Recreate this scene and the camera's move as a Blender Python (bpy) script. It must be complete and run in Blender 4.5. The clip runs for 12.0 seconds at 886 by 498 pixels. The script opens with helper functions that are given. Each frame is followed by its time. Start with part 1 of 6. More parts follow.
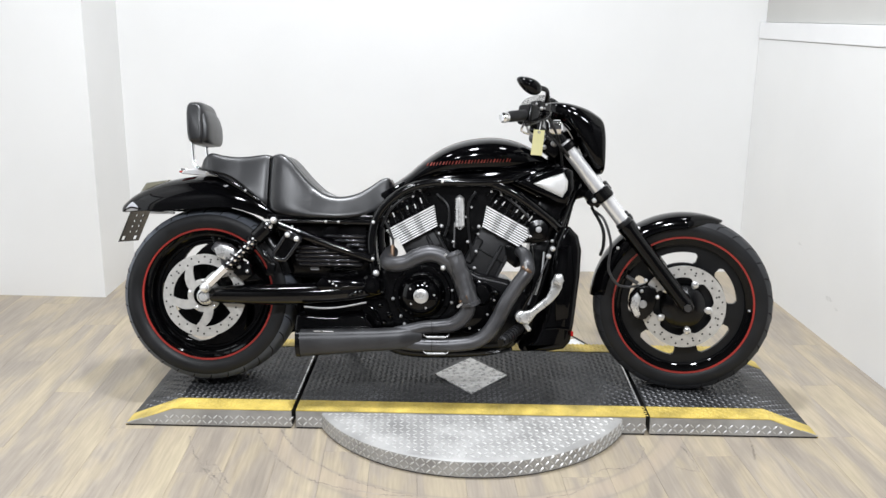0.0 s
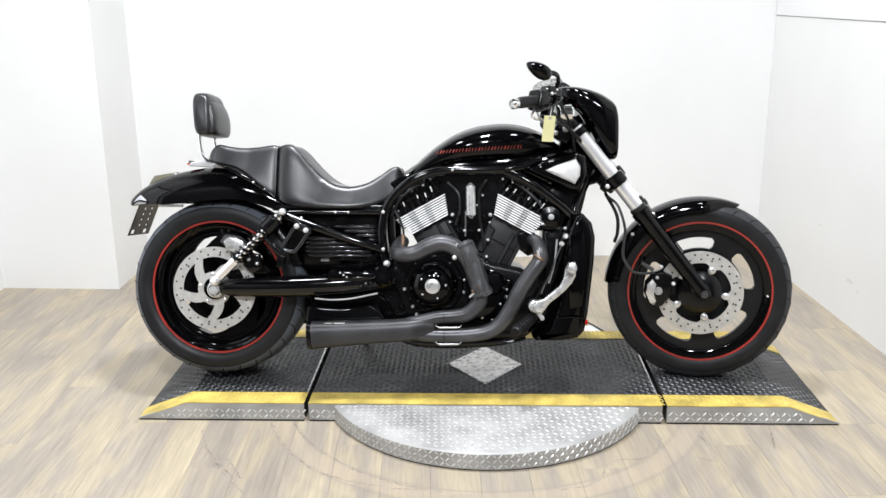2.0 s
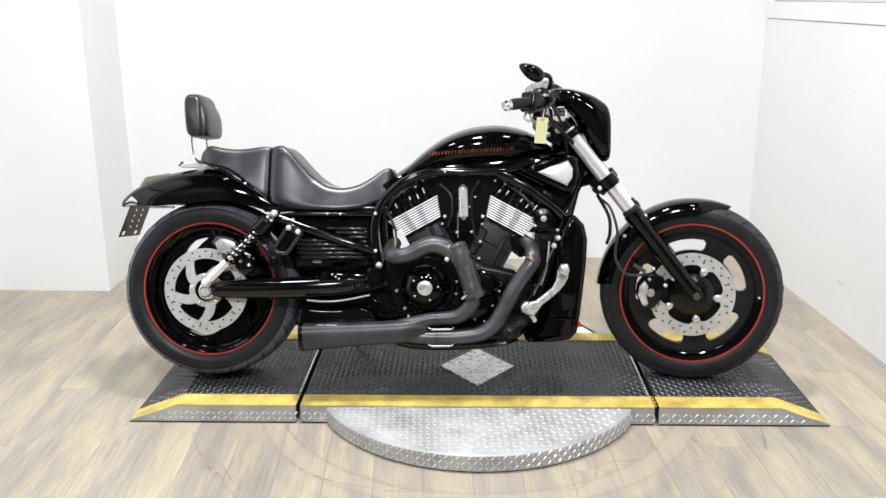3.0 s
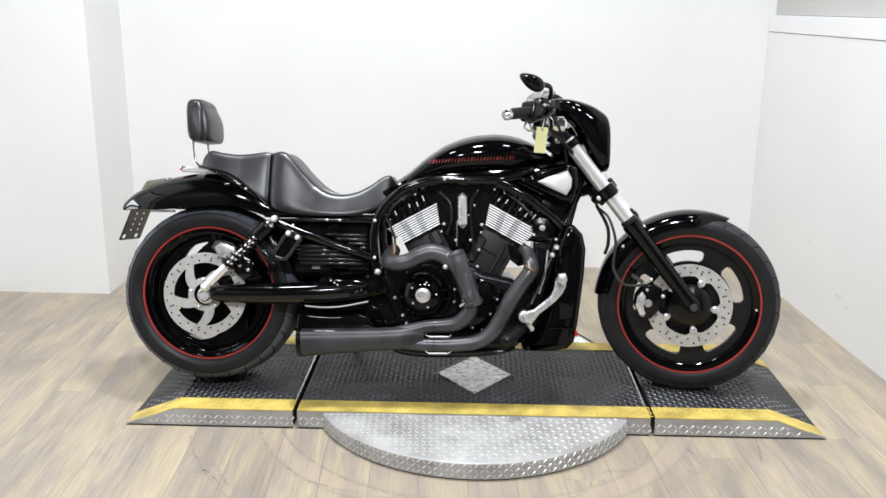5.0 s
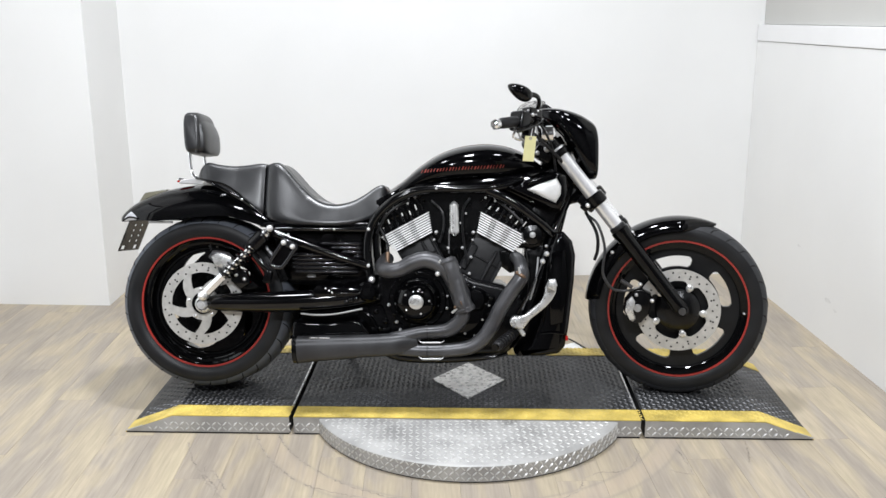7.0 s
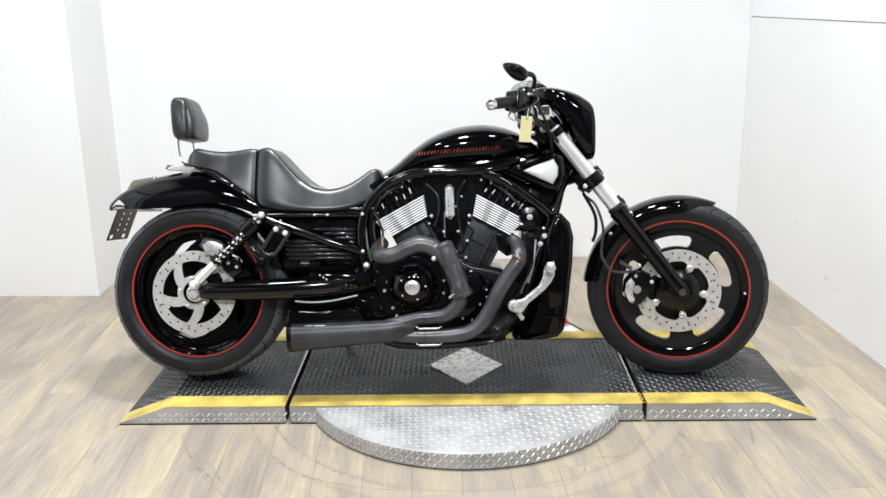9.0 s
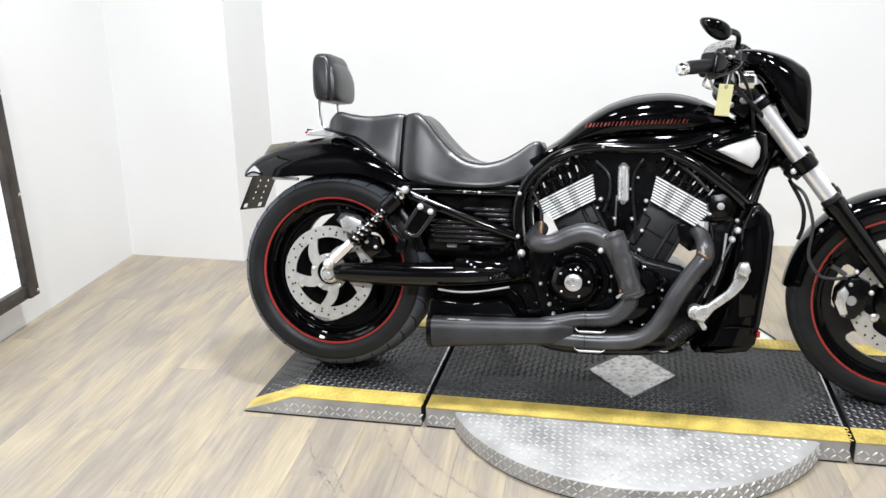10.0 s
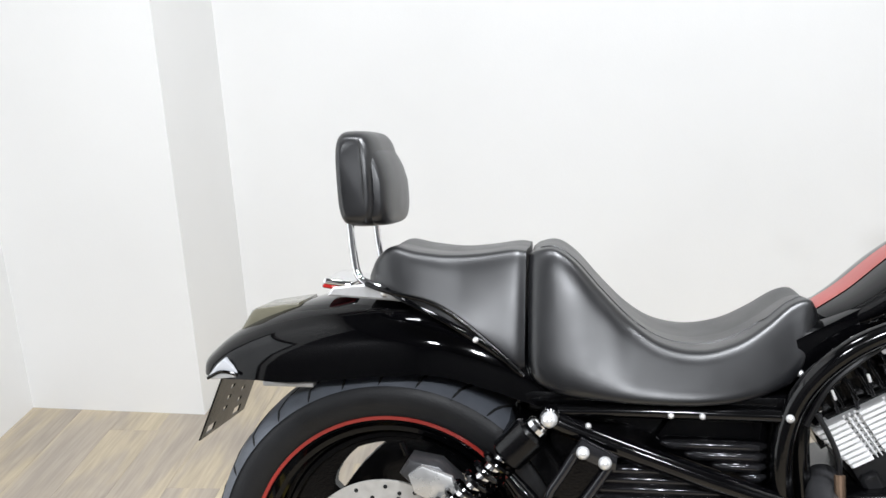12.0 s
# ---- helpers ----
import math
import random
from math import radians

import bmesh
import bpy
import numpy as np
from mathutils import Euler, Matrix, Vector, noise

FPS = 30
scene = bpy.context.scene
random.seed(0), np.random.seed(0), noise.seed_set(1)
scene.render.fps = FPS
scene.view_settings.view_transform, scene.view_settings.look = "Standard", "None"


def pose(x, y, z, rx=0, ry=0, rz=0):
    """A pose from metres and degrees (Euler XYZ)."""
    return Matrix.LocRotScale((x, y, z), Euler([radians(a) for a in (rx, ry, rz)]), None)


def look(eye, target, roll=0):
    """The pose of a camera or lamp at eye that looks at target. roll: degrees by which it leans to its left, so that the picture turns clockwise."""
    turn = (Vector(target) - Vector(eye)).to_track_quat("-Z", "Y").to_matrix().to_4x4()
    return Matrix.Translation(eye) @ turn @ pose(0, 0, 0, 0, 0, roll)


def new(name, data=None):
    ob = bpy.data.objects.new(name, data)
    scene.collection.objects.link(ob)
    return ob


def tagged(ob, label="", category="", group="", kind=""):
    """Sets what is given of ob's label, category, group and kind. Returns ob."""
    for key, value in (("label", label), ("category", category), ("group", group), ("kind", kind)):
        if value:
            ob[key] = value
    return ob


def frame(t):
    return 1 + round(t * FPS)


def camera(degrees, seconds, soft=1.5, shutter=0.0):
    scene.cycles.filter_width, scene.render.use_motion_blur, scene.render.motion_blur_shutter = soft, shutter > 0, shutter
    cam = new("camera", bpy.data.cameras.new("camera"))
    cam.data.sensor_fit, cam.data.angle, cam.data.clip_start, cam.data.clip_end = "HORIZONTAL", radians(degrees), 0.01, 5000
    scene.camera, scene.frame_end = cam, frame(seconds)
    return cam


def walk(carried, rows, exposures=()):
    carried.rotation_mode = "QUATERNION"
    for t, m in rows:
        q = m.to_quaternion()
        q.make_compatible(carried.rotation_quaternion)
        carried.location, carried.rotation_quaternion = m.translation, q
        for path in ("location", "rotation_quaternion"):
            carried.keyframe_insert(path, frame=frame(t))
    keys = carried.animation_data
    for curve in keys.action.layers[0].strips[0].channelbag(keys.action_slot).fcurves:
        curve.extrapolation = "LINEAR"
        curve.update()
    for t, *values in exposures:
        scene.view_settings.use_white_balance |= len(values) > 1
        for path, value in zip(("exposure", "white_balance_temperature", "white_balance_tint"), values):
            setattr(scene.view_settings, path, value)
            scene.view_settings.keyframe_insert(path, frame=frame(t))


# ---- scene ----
cam = camera(52.0, 12.0)
PATH = [
    (0, (-0.217, -2.932, 1.408), (-0.14, -0.998, 0.906), 0.7),
    (0.5, (-0.188, -2.9, 1.418), (-0.145, -0.968, 0.9), 0.2),
    (1, (-0.188, -2.888, 1.427), (-0.157, -0.962, 0.891), 0.2),
    (1.5, (-0.19, -2.884, 1.426), (-0.157, -0.959, 0.886), -0.1),
    (2, (-0.19, -2.882, 1.425), (-0.154, -0.957, 0.882), -0.5),
    (2.5, (-0.193, -2.88, 1.416), (-0.137, -0.957, 0.869), -0.4),
    (3, (-0.195, -2.879, 1.422), (-0.139, -0.954, 0.884), -0.3),
    (5, (-0.186, -2.891, 1.424), (-0.133, -0.961, 0.903), 0.5),
    (5.5, (-0.176, -2.908, 1.424), (-0.125, -0.975, 0.916), 0.3),
    (6, (-0.164, -2.927, 1.42), (-0.112, -0.994, 0.909), 0.1),
    (6.5, (-0.166, -2.943, 1.415), (-0.116, -1.007, 0.916), -0.1),
    (7, (-0.154, -2.956, 1.424), (-0.105, -1.019, 0.929), -0.1),
    (9, (-0.174, -2.897, 1.412), (-0.103, -0.97, 0.881), -0.9),
    (9.3, (-0.147, -2.83, 1.395), (-0.086, -0.913, 0.829), -1.8),
    (9.5, (-0.132, -2.751, 1.382), (-0.111, -0.831, 0.821), -2.2),
    (9.7, (-0.134, -2.648, 1.374), (-0.249, -0.724, 0.839), -0.8),
    (10, (-0.169, -2.457, 1.367), (-0.457, -0.574, 0.76), -1.0),
    (10.2, (-0.236, -2.317, 1.372), (-0.516, -0.434, 0.759), -1.5),
    (10.5, (-0.353, -2.088, 1.381), (-0.565, -0.19, 0.787), -3.5),
    (10.7, (-0.395, -1.92, 1.376), (-0.662, -0.021, 0.809), -3.2),
    (11, (-0.452, -1.668, 1.362), (-0.917, 0.195, 0.803), -1.4),
    (11.2, (-0.52, -1.522, 1.353), (-1.009, 0.33, 0.777), -3.0),
    (11.5, (-0.626, -1.32, 1.342), (-0.919, 0.551, 0.7), -1.3),
    (11.7, (-0.667, -1.192, 1.341), (-0.824, 0.693, 0.691), -0.9),
    (12, (-0.714, -1.005, 1.342), (-0.9, 0.892, 0.737), -2.5),
]
walk(cam, [(t, look(eye, target, roll)) for t, eye, target, roll in PATH],
     [(0, 0.17), (0.5, 0.19), (1, 0.23), (1.5, 0.28), (2, 0.34), (2.5, 0.37), (3, 0.32), (5, 0.20), (5.5, 0.16), (6, 0.12), (7, 0.13), (8, 0.20), (9, 0.31), (9.5, 0.35), (10, 0.33), (10.5, 0.29), (11, 0.24), (11.5, 0.21), (12, 0.22)])

# ---- light ----
world = bpy.data.worlds.new("world")
scene.world = world
world.use_nodes = True
world.node_tree.nodes["Background"].inputs[0].default_value = (0.9, 0.95, 1.0, 1)
world.node_tree.nodes["Background"].inputs[1].default_value = 0.05
CEIL = 3.7
LAMPS = [(-1.45, 0.0, 23), (-0.25, 0.0, 72), (0.95, 0.0, 21), (-1.5, -3.5, 60), (-0.3, -3.5, 130), (0.9, -3.5, 54)]
for lx, ly, watts in LAMPS:
    lamp = bpy.data.lights.new("panel_lamp", "AREA")
    lamp.shape, lamp.size, lamp.size_y = "RECTANGLE", 0.27, 0.40
    lamp.energy, lamp.color = watts, (0.918, 0.948, 1.0)
    new("panel_lamp", lamp).matrix_world = pose(lx, ly, CEIL - 0.06)

# ---- materials ----
def material(name, color, rough=0.5, metal=0.0, coat=0.0, spread=0.0, scale=20.0, bump=0.0, bump_scale=80.0, rough_spread=0.0, specular=0.5):
    """A principled material with two scales of noise in tone, roughness and relief."""
    m = bpy.data.materials.new(name)
    m.use_nodes = True
    nt = m.node_tree
    b = nt.nodes["Principled BSDF"]
    b.inputs["Base Color"].default_value = (*color, 1)
    b.inputs["Roughness"].default_value = rough
    b.inputs["Metallic"].default_value = metal
    b.inputs["Coat Weight"].default_value = coat
    b.inputs["Coat Roughness"].default_value = 0.03
    b.inputs["Specular IOR Level"].default_value = specular
    tc = nt.nodes.new("ShaderNodeTexCoord")
    if spread or rough_spread:
        n1 = nt.nodes.new("ShaderNodeTexNoise")
        n1.inputs["Scale"].default_value = scale
        n1.inputs["Detail"].default_value = 6
        nt.links.new(tc.outputs["Object"], n1.inputs["Vector"])
    if spread:
        hi = tuple(min(1, c * (1 + spread)) for c in color)
        lo = tuple(c * (1 - spread) for c in color)
        ramp = nt.nodes.new("ShaderNodeValToRGB")
        ramp.color_ramp.elements[0].position, ramp.color_ramp.elements[1].position = 0.3, 0.7
        ramp.color_ramp.elements[0].color, ramp.color_ramp.elements[1].color = (*lo, 1), (*hi, 1)
        nt.links.new(n1.outputs["Fac"], ramp.inputs["Fac"])
        nt.links.new(ramp.outputs["Color"], b.inputs["Base Color"])
    if rough_spread:
        mr = nt.nodes.new("ShaderNodeMapRange")
        mr.inputs["From Min"].default_value, mr.inputs["From Max"].default_value = 0.3, 0.7
        mr.inputs["To Min"].default_value, mr.inputs["To Max"].default_value = max(0.02, rough - rough_spread), rough + rough_spread
        nt.links.new(n1.outputs["Fac"], mr.inputs["Value"])
        nt.links.new(mr.outputs["Result"], b.inputs["Roughness"])
    if bump:
        n2 = nt.nodes.new("ShaderNodeTexNoise")
        n2.inputs["Scale"].default_value = bump_scale
        n2.inputs["Detail"].default_value = 4
        nt.links.new(tc.outputs["Object"], n2.inputs["Vector"])
        bp = nt.nodes.new("ShaderNodeBump")
        bp.inputs["Strength"].default_value = bump
        bp.inputs["Distance"].default_value = 0.002
        nt.links.new(n2.outputs["Fac"], bp.inputs["Height"])
        nt.links.new(bp.outputs["Normal"], b.inputs["Normal"])
    return m


def plank_material():
    """Pale washed-oak vinyl planks: tone by piece, long grain, grey wear and ring-shaped scuffs round the turntable."""
    m = material("vinyl_plank", (0.5, 0.42, 0.32), 0.42)
    nt = m.node_tree
    b = nt.nodes["Principled BSDF"]
    geo = nt.nodes.new("ShaderNodeNewGeometry")
    info = nt.nodes.new("ShaderNodeObjectInfo")
    off = nt.nodes.new("ShaderNodeVectorMath")
    off.operation = "SCALE"
    off.inputs[0].default_value = (7.3, 31.0, 3.1)
    nt.links.new(info.outputs["Random"], off.inputs["Scale"])
    add = nt.nodes.new("ShaderNodeVectorMath")
    nt.links.new(geo.outputs["Position"], add.inputs[0])
    nt.links.new(off.outputs[0], add.inputs[1])

    def noise_at(scale3, scale, detail=5, distort=0.0):
        mp = nt.nodes.new("ShaderNodeMapping")
        mp.inputs["Scale"].default_value = scale3
        nt.links.new(add.outputs[0], mp.inputs["Vector"])
        n = nt.nodes.new("ShaderNodeTexNoise")
        n.inputs["Scale"].default_value, n.inputs["Detail"].default_value = scale, detail
        n.inputs["Distortion"].default_value = distort
        nt.links.new(mp.outputs[0], n.inputs["Vector"])
        return n

    broad = noise_at((1.0, 0.24, 1), 7.0, 4, 0.8)
    streak = noise_at((1.0, 0.10, 1), 30.0, 5, 0.5)
    fine = noise_at((1.0, 0.06, 1), 110.0, 5)
    blend = nt.nodes.new("ShaderNodeMath")
    blend.operation = "MULTIPLY_ADD"
    blend.inputs[1].default_value = 0.2
    part_two = nt.nodes.new("ShaderNodeMath")
    part_two.operation = "MULTIPLY"
    part_two.inputs[1].default_value = 0.8
    nt.links.new(broad.outputs["Fac"], part_two.inputs[0])
    nt.links.new(streak.outputs["Fac"], blend.inputs[0])
    nt.links.new(part_two.outputs[0], blend.inputs[2])
    ramp = nt.nodes.new("ShaderNodeValToRGB")
    e = ramp.color_ramp.elements
    e[0].position, e[0].color = 0.33, (0.295, 0.256, 0.212, 1)
    e[1].position, e[1].color = 0.67, (0.475, 0.405, 0.285, 1)
    mid = ramp.color_ramp.elements.new(0.46)
    mid.color = (0.355, 0.306, 0.246, 1)
    mid = ramp.color_ramp.elements.new(0.54)
    mid.color = (0.412, 0.347, 0.253, 1)
    nt.links.new(blend.outputs[0], ramp.inputs["Fac"])
    grain = nt.nodes.new("ShaderNodeMapRange")
    grain.inputs["From Min"].default_value, grain.inputs["From Max"].default_value = 0.3, 0.7
    grain.inputs["To Min"].default_value, grain.inputs["To Max"].default_value = 0.86, 1.1
    nt.links.new(fine.outputs["Fac"], grain.inputs["Value"])
    tone = nt.nodes.new("ShaderNodeMapRange")
    tone.inputs["To Min"].default_value, tone.inputs["To Max"].default_value = 0.96, 1.05
    nt.links.new(info.outputs["Random"], tone.inputs["Value"])
    mul = nt.nodes.new("ShaderNodeMath")
    mul.operation = "MULTIPLY"
    nt.links.new(grain.outputs[0], mul.inputs[0])
    nt.links.new(tone.outputs[0], mul.inputs[1])
    # scuffs: broken rings worn by the turning ramp ends
    sub = nt.nodes.new("ShaderNodeVectorMath")
    sub.operation = "SUBTRACT"
    sub.inputs[1].default_value = (0.019, 0.207, 0.0)
    nt.links.new(geo.outputs["Position"], sub.inputs[0])
    ln = nt.nodes.new("ShaderNodeVectorMath")
    ln.operation = "LENGTH"
    nt.links.new(sub.outputs[0], ln.inputs[0])
    wear = nt.nodes.new("ShaderNodeTexNoise")
    wear.inputs["Scale"].default_value, wear.inputs["Detail"].default_value = 0.9, 8
    nt.links.new(geo.outputs["Position"], wear.inputs["Vector"])
    wob = nt.nodes.new("ShaderNodeMath")
    wob.operation = "MULTIPLY_ADD"
    wob.inputs[1].default_value, wob.inputs[2].default_value = 0.05, -0.025
    nt.links.new(wear.outputs["Fac"], wob.inputs[0])
    rad = nt.nodes.new("ShaderNodeMath")
    nt.links.new(ln.outputs["Value"], rad.inputs[0])
    nt.links.new(wob.outputs[0], rad.inputs[1])
    ring = nt.nodes.new("ShaderNodeValToRGB")
    el = ring.color_ramp.elements
    el[0].position, el[0].color = 0.0, (0, 0, 0, 1)
    el[1].position, el[1].color = 1.0, (0, 0, 0, 1)
    for p, v in ((0.57, 0), (0.60, 0.2), (0.66, 0.12), (0.694, 0.1), (0.703, 0.6), (0.713, 0.1), (0.776, 0.1), (0.787, 0.6), (0.797, 0.2), (0.83, 0.0), (0.86, 0.25), (0.89, 0.0), (0.955, 0), (0.975, 0.35), (0.985, 0.1)):
        q = ring.color_ramp.elements.new(p)
        q.color = (v, v, v, 1)
    nt.links.new(rad.outputs[0], ring.inputs["Fac"])
    patch = nt.nodes.new("ShaderNodeMapRange")
    patch.inputs["From Min"].default_value, patch.inputs["From Max"].default_value = 0.36, 0.56
    nt.links.new(wear.outputs["Fac"], patch.inputs["Value"])
    amount = nt.nodes.new("ShaderNodeMath")
    amount.operation = "MULTIPLY"
    nt.links.new(ring.outputs["Color"], amount.inputs[0])
    nt.links.new(patch.outputs[0], amount.inputs[1])
    mixc = nt.nodes.new("ShaderNodeMix")
    mixc.data_type, mixc.blend_type = "RGBA", "MULTIPLY"
    mixc.inputs["Factor"].default_value = 1.0
    nt.links.new(ramp.outputs["Color"], mixc.inputs[6])
    nt.links.new(mul.outputs[0], mixc.inputs[7])
    mixs = nt.nodes.new("ShaderNodeMix")
    mixs.data_type = "RGBA"
    mixs.inputs[7].default_value = (0.29, 0.255, 0.215, 1)
    nt.links.new(amount.outputs[0], mixs.inputs["Factor"])
    nt.links.new(mixc.outputs[2], mixs.inputs[6])
    band = nt.nodes.new("ShaderNodeValToRGB")
    el = band.color_ramp.elements
    el[0].position, el[0].color = 0.706, (0, 0, 0, 1)
    el[1].position, el[1].color = 0.785, (0, 0, 0, 1)
    for p, v in ((0.716, 0.35), (0.74, 0.45), (0.774, 0.3)):
        band.color_ramp.elements.new(p).color = (v, v, v, 1)
    nt.links.new(rad.outputs[0], band.inputs["Fac"])
    worn = nt.nodes.new("ShaderNodeMath")
    worn.operation = "MULTIPLY"
    nt.links.new(band.outputs["Color"], worn.inputs[0])
    nt.links.new(patch.outputs[0], worn.inputs[1])
    mixb = nt.nodes.new("ShaderNodeMix")
    mixb.data_type = "RGBA"
    mixb.inputs[7].default_value = (0.46, 0.37, 0.285, 1)
    nt.links.new(worn.outputs[0], mixb.inputs["Factor"])
    nt.links.new(mixs.outputs[2], mixb.inputs[6])
    nt.links.new(mixb.outputs[2], b.inputs["Base Color"])
    rr = nt.nodes.new("ShaderNodeMapRange")
    rr.inputs["To Min"].default_value, rr.inputs["To Max"].default_value = 0.33, 0.55
    nt.links.new(broad.outputs["Fac"], rr.inputs["Value"])
    nt.links.new(rr.outputs[0], b.inputs["Roughness"])
    bp = nt.nodes.new("ShaderNodeBump")
    bp.inputs["Strength"].default_value, bp.inputs["Distance"].default_value = 0.25, 0.001
    nt.links.new(fine.outputs["Fac"], bp.inputs["Height"])
    nt.links.new(bp.outputs["Normal"], b.inputs["Normal"])
    return m


PLANK = plank_material()
WALL = material("white_wall_paint", (0.80, 0.80, 0.79), 0.55, spread=0.03, scale=1.2, bump=0.12, bump_scale=160)
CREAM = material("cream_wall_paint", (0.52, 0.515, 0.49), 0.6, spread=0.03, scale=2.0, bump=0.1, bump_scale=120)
# For unseen walls: near black, so gloss paint reflects little and contrast rises.
DARKWALL = material("unseen_wall_dark", (0.06, 0.06, 0.062), 0.6, spread=0.1, scale=1.5, bump=0.1)
# Unseen ceiling, set near black to keep reflections in upper surfaces dark.
CEILING = material("ceiling_paint", (0.05, 0.05, 0.052), 0.8, spread=0.03, scale=2.0)
TRIM = material("white_trim_paint", (0.82, 0.82, 0.82), 0.4, spread=0.02, scale=5)
GLOSS = material("gloss_black_paint", (0.0013, 0.0013, 0.0016), 0.05, rough_spread=0.02, scale=6, specular=0.26)
SATIN = material("satin_black_powdercoat", (0.0018, 0.0018, 0.0021), 0.17, specular=0.30, spread=0.25, scale=30, bump=0.12, bump_scale=300, rough_spread=0.08)
WRINKLE = material("wrinkle_black_engine_paint", (0.0025, 0.0025, 0.003), 0.22, specular=0.28, spread=0.3, scale=40, bump=0.15, bump_scale=420)
BARREL = material("grey_black_barrel_paint", (0.011, 0.011, 0.0122), 0.44, spread=0.25, scale=30, bump=0.25, bump_scale=380, specular=0.4)
LEATHER = material("black_vinyl_leather", (0.0052, 0.0055, 0.0066), 0.34, specular=0.80, spread=0.15, scale=12, bump=0.07, bump_scale=800, rough_spread=0.06)
RUBBER = material("tyre_rubber", (0.0090, 0.0094, 0.0106), 0.45, specular=0.30, spread=0.2, scale=15, bump=0.2, bump_scale=260, rough_spread=0.08)
BLUERUB = material("worn_tread_rubber", (0.092, 0.101, 0.118), 0.55, spread=0.25, scale=18, bump=0.3, bump_scale=200)
GREYRUB = material("dusty_tread_rubber", (0.021, 0.0220, 0.025), 0.6, spread=0.3, scale=18, bump=0.3, bump_scale=200)
BOLT = material("bright_plated_bolt", (0.86, 0.86, 0.86), 0.2, 0.55, spread=0.06, scale=60)
SATINCHROME = material("fork_tube_chrome", (0.92, 0.92, 0.93), 0.17, 0.64, rough_spread=0.04, scale=25)
RIBBLACK = material("polished_black_rib", (0.045, 0.045, 0.049), 0.15, 0.75, specular=0.9, rough_spread=0.04, scale=12)
WHEELBLACK = material("semi_gloss_wheel_black", (0.0075, 0.0081, 0.0092), 0.34, specular=0.30, spread=0.2, scale=20, rough_spread=0.06)
PEGBLACK = material("glossy_black_bracket_enamel", (0.03, 0.03, 0.033), 0.12, 0.5, specular=0.9, rough_spread=0.04, scale=30)
SHINE = material("shiny_black_enamel", (0.0014, 0.0014, 0.0017), 0.09, specular=0.46, rough_spread=0.03, scale=10)
CHROME = material("chrome", (0.86, 0.86, 0.87), 0.07, 1.0, rough_spread=0.03, scale=25)
ALLOY = material("polished_alloy", (0.70, 0.70, 0.69), 0.3, 0.7, spread=0.12, scale=30, rough_spread=0.08, bump=0.08)
STEEL = material("brushed_disc_steel", (0.58, 0.57, 0.545), 0.42, 0.55, spread=0.1, scale=60, rough_spread=0.07, bump=0.06, bump_scale=200)
SILVER = material("satin_silver_paint", (0.72, 0.72, 0.71), 0.38, 0.25, spread=0.05, scale=30)
DULLAL = material("dull_cast_alloy", (0.42, 0.42, 0.42), 0.42, 0.6, spread=0.15, scale=40, bump=0.15)
FIN = material("machined_fin_alloy", (0.95, 0.95, 0.94), 0.28, 0.1, spread=0.08, scale=50)
PIPE = material("grey_ceramic_pipe_coating", (0.074, 0.074, 0.078), 0.36, 0.5, spread=0.3, scale=9, bump=0.1, bump_scale=200, rough_spread=0.08)
MUFFLER = material("dark_ceramic_muffler_coating", (0.038, 0.038, 0.040), 0.38, 0.4, spread=0.45, scale=8, bump=0.12, bump_scale=180, rough_spread=0.08)
HEAT = material("bronzed_pipe_joint", (0.16, 0.105, 0.07), 0.42, 0.7, spread=0.4, scale=30)
RED = material("red_pinstripe_paint", (0.32, 0.027, 0.020), 0.35, coat=0.3, spread=0.08, scale=20)
DULLRED = material("dark_red_lettering_paint", (0.19, 0.024, 0.015), 0.35, coat=0.3, spread=0.1, scale=20)
# Near-black that paints the shade inside holes, grooves, seams and fin gaps.
BORE = material("recess_shade_black", (0.006, 0.006, 0.006), 0.9)
TREAD = material("dark_painted_tread_plate", (0.023, 0.0236, 0.0248), 0.45, 0.2, spread=0.55, scale=4.5, bump=0.2, bump_scale=120, rough_spread=0.12)
PLATE = material("aluminium_tread_plate", (0.385, 0.38, 0.368), 0.5, 0.25, spread=0.25, scale=9, bump=0.12, bump_scale=150, rough_spread=0.12)
LUG = material("worn_bright_lug_metal", (0.60, 0.595, 0.58), 0.40, 0.45, spread=0.12, scale=30)
DARKLUG = material("worn_dark_lug_paint", (0.115, 0.116, 0.120), 0.44, 0.5, spread=0.6, scale=5)
DIAMOND = material("scratched_bright_plate", (0.62, 0.615, 0.60), 0.33, 0.5, spread=0.5, scale=55, bump=0.3, bump_scale=90, rough_spread=0.15)
PAPER = material("white_paper", (0.78, 0.78, 0.76), 0.7, spread=0.03)
YELLOW = material("yellow_safety_paint", (0.57, 0.43, 0.10), 0.48, spread=0.35, scale=11, bump=0.15, bump_scale=180)
TAGPAPER = material("pale_yellow_card", (0.78, 0.75, 0.40), 0.7, spread=0.04)
# Black hose rubber; also colours the shadow lines under skirt and turntable.
HOSE = material("black_rubber_and_shadow_line", (0.009, 0.009, 0.010), 0.38, specular=0.35)
DARKALLOY = material("dark_cast_fin_alloy", (0.10, 0.10, 0.104), 0.28, 0.7, spread=0.2, scale=40)
LENS = material("clear_signal_lens", (0.50, 0.51, 0.53), 0.08, coat=0.5)
SMOKED = material("smoked_olive_lens", (0.15, 0.14, 0.10), 0.18, coat=0.4, spread=0.15, scale=30)
REDLENS = material("red_tail_lens", (0.42, 0.012, 0.01), 0.1, coat=0.6)
MIRROR = material("mirror_glass", (0.9, 0.9, 0.9), 0.02, 1.0)
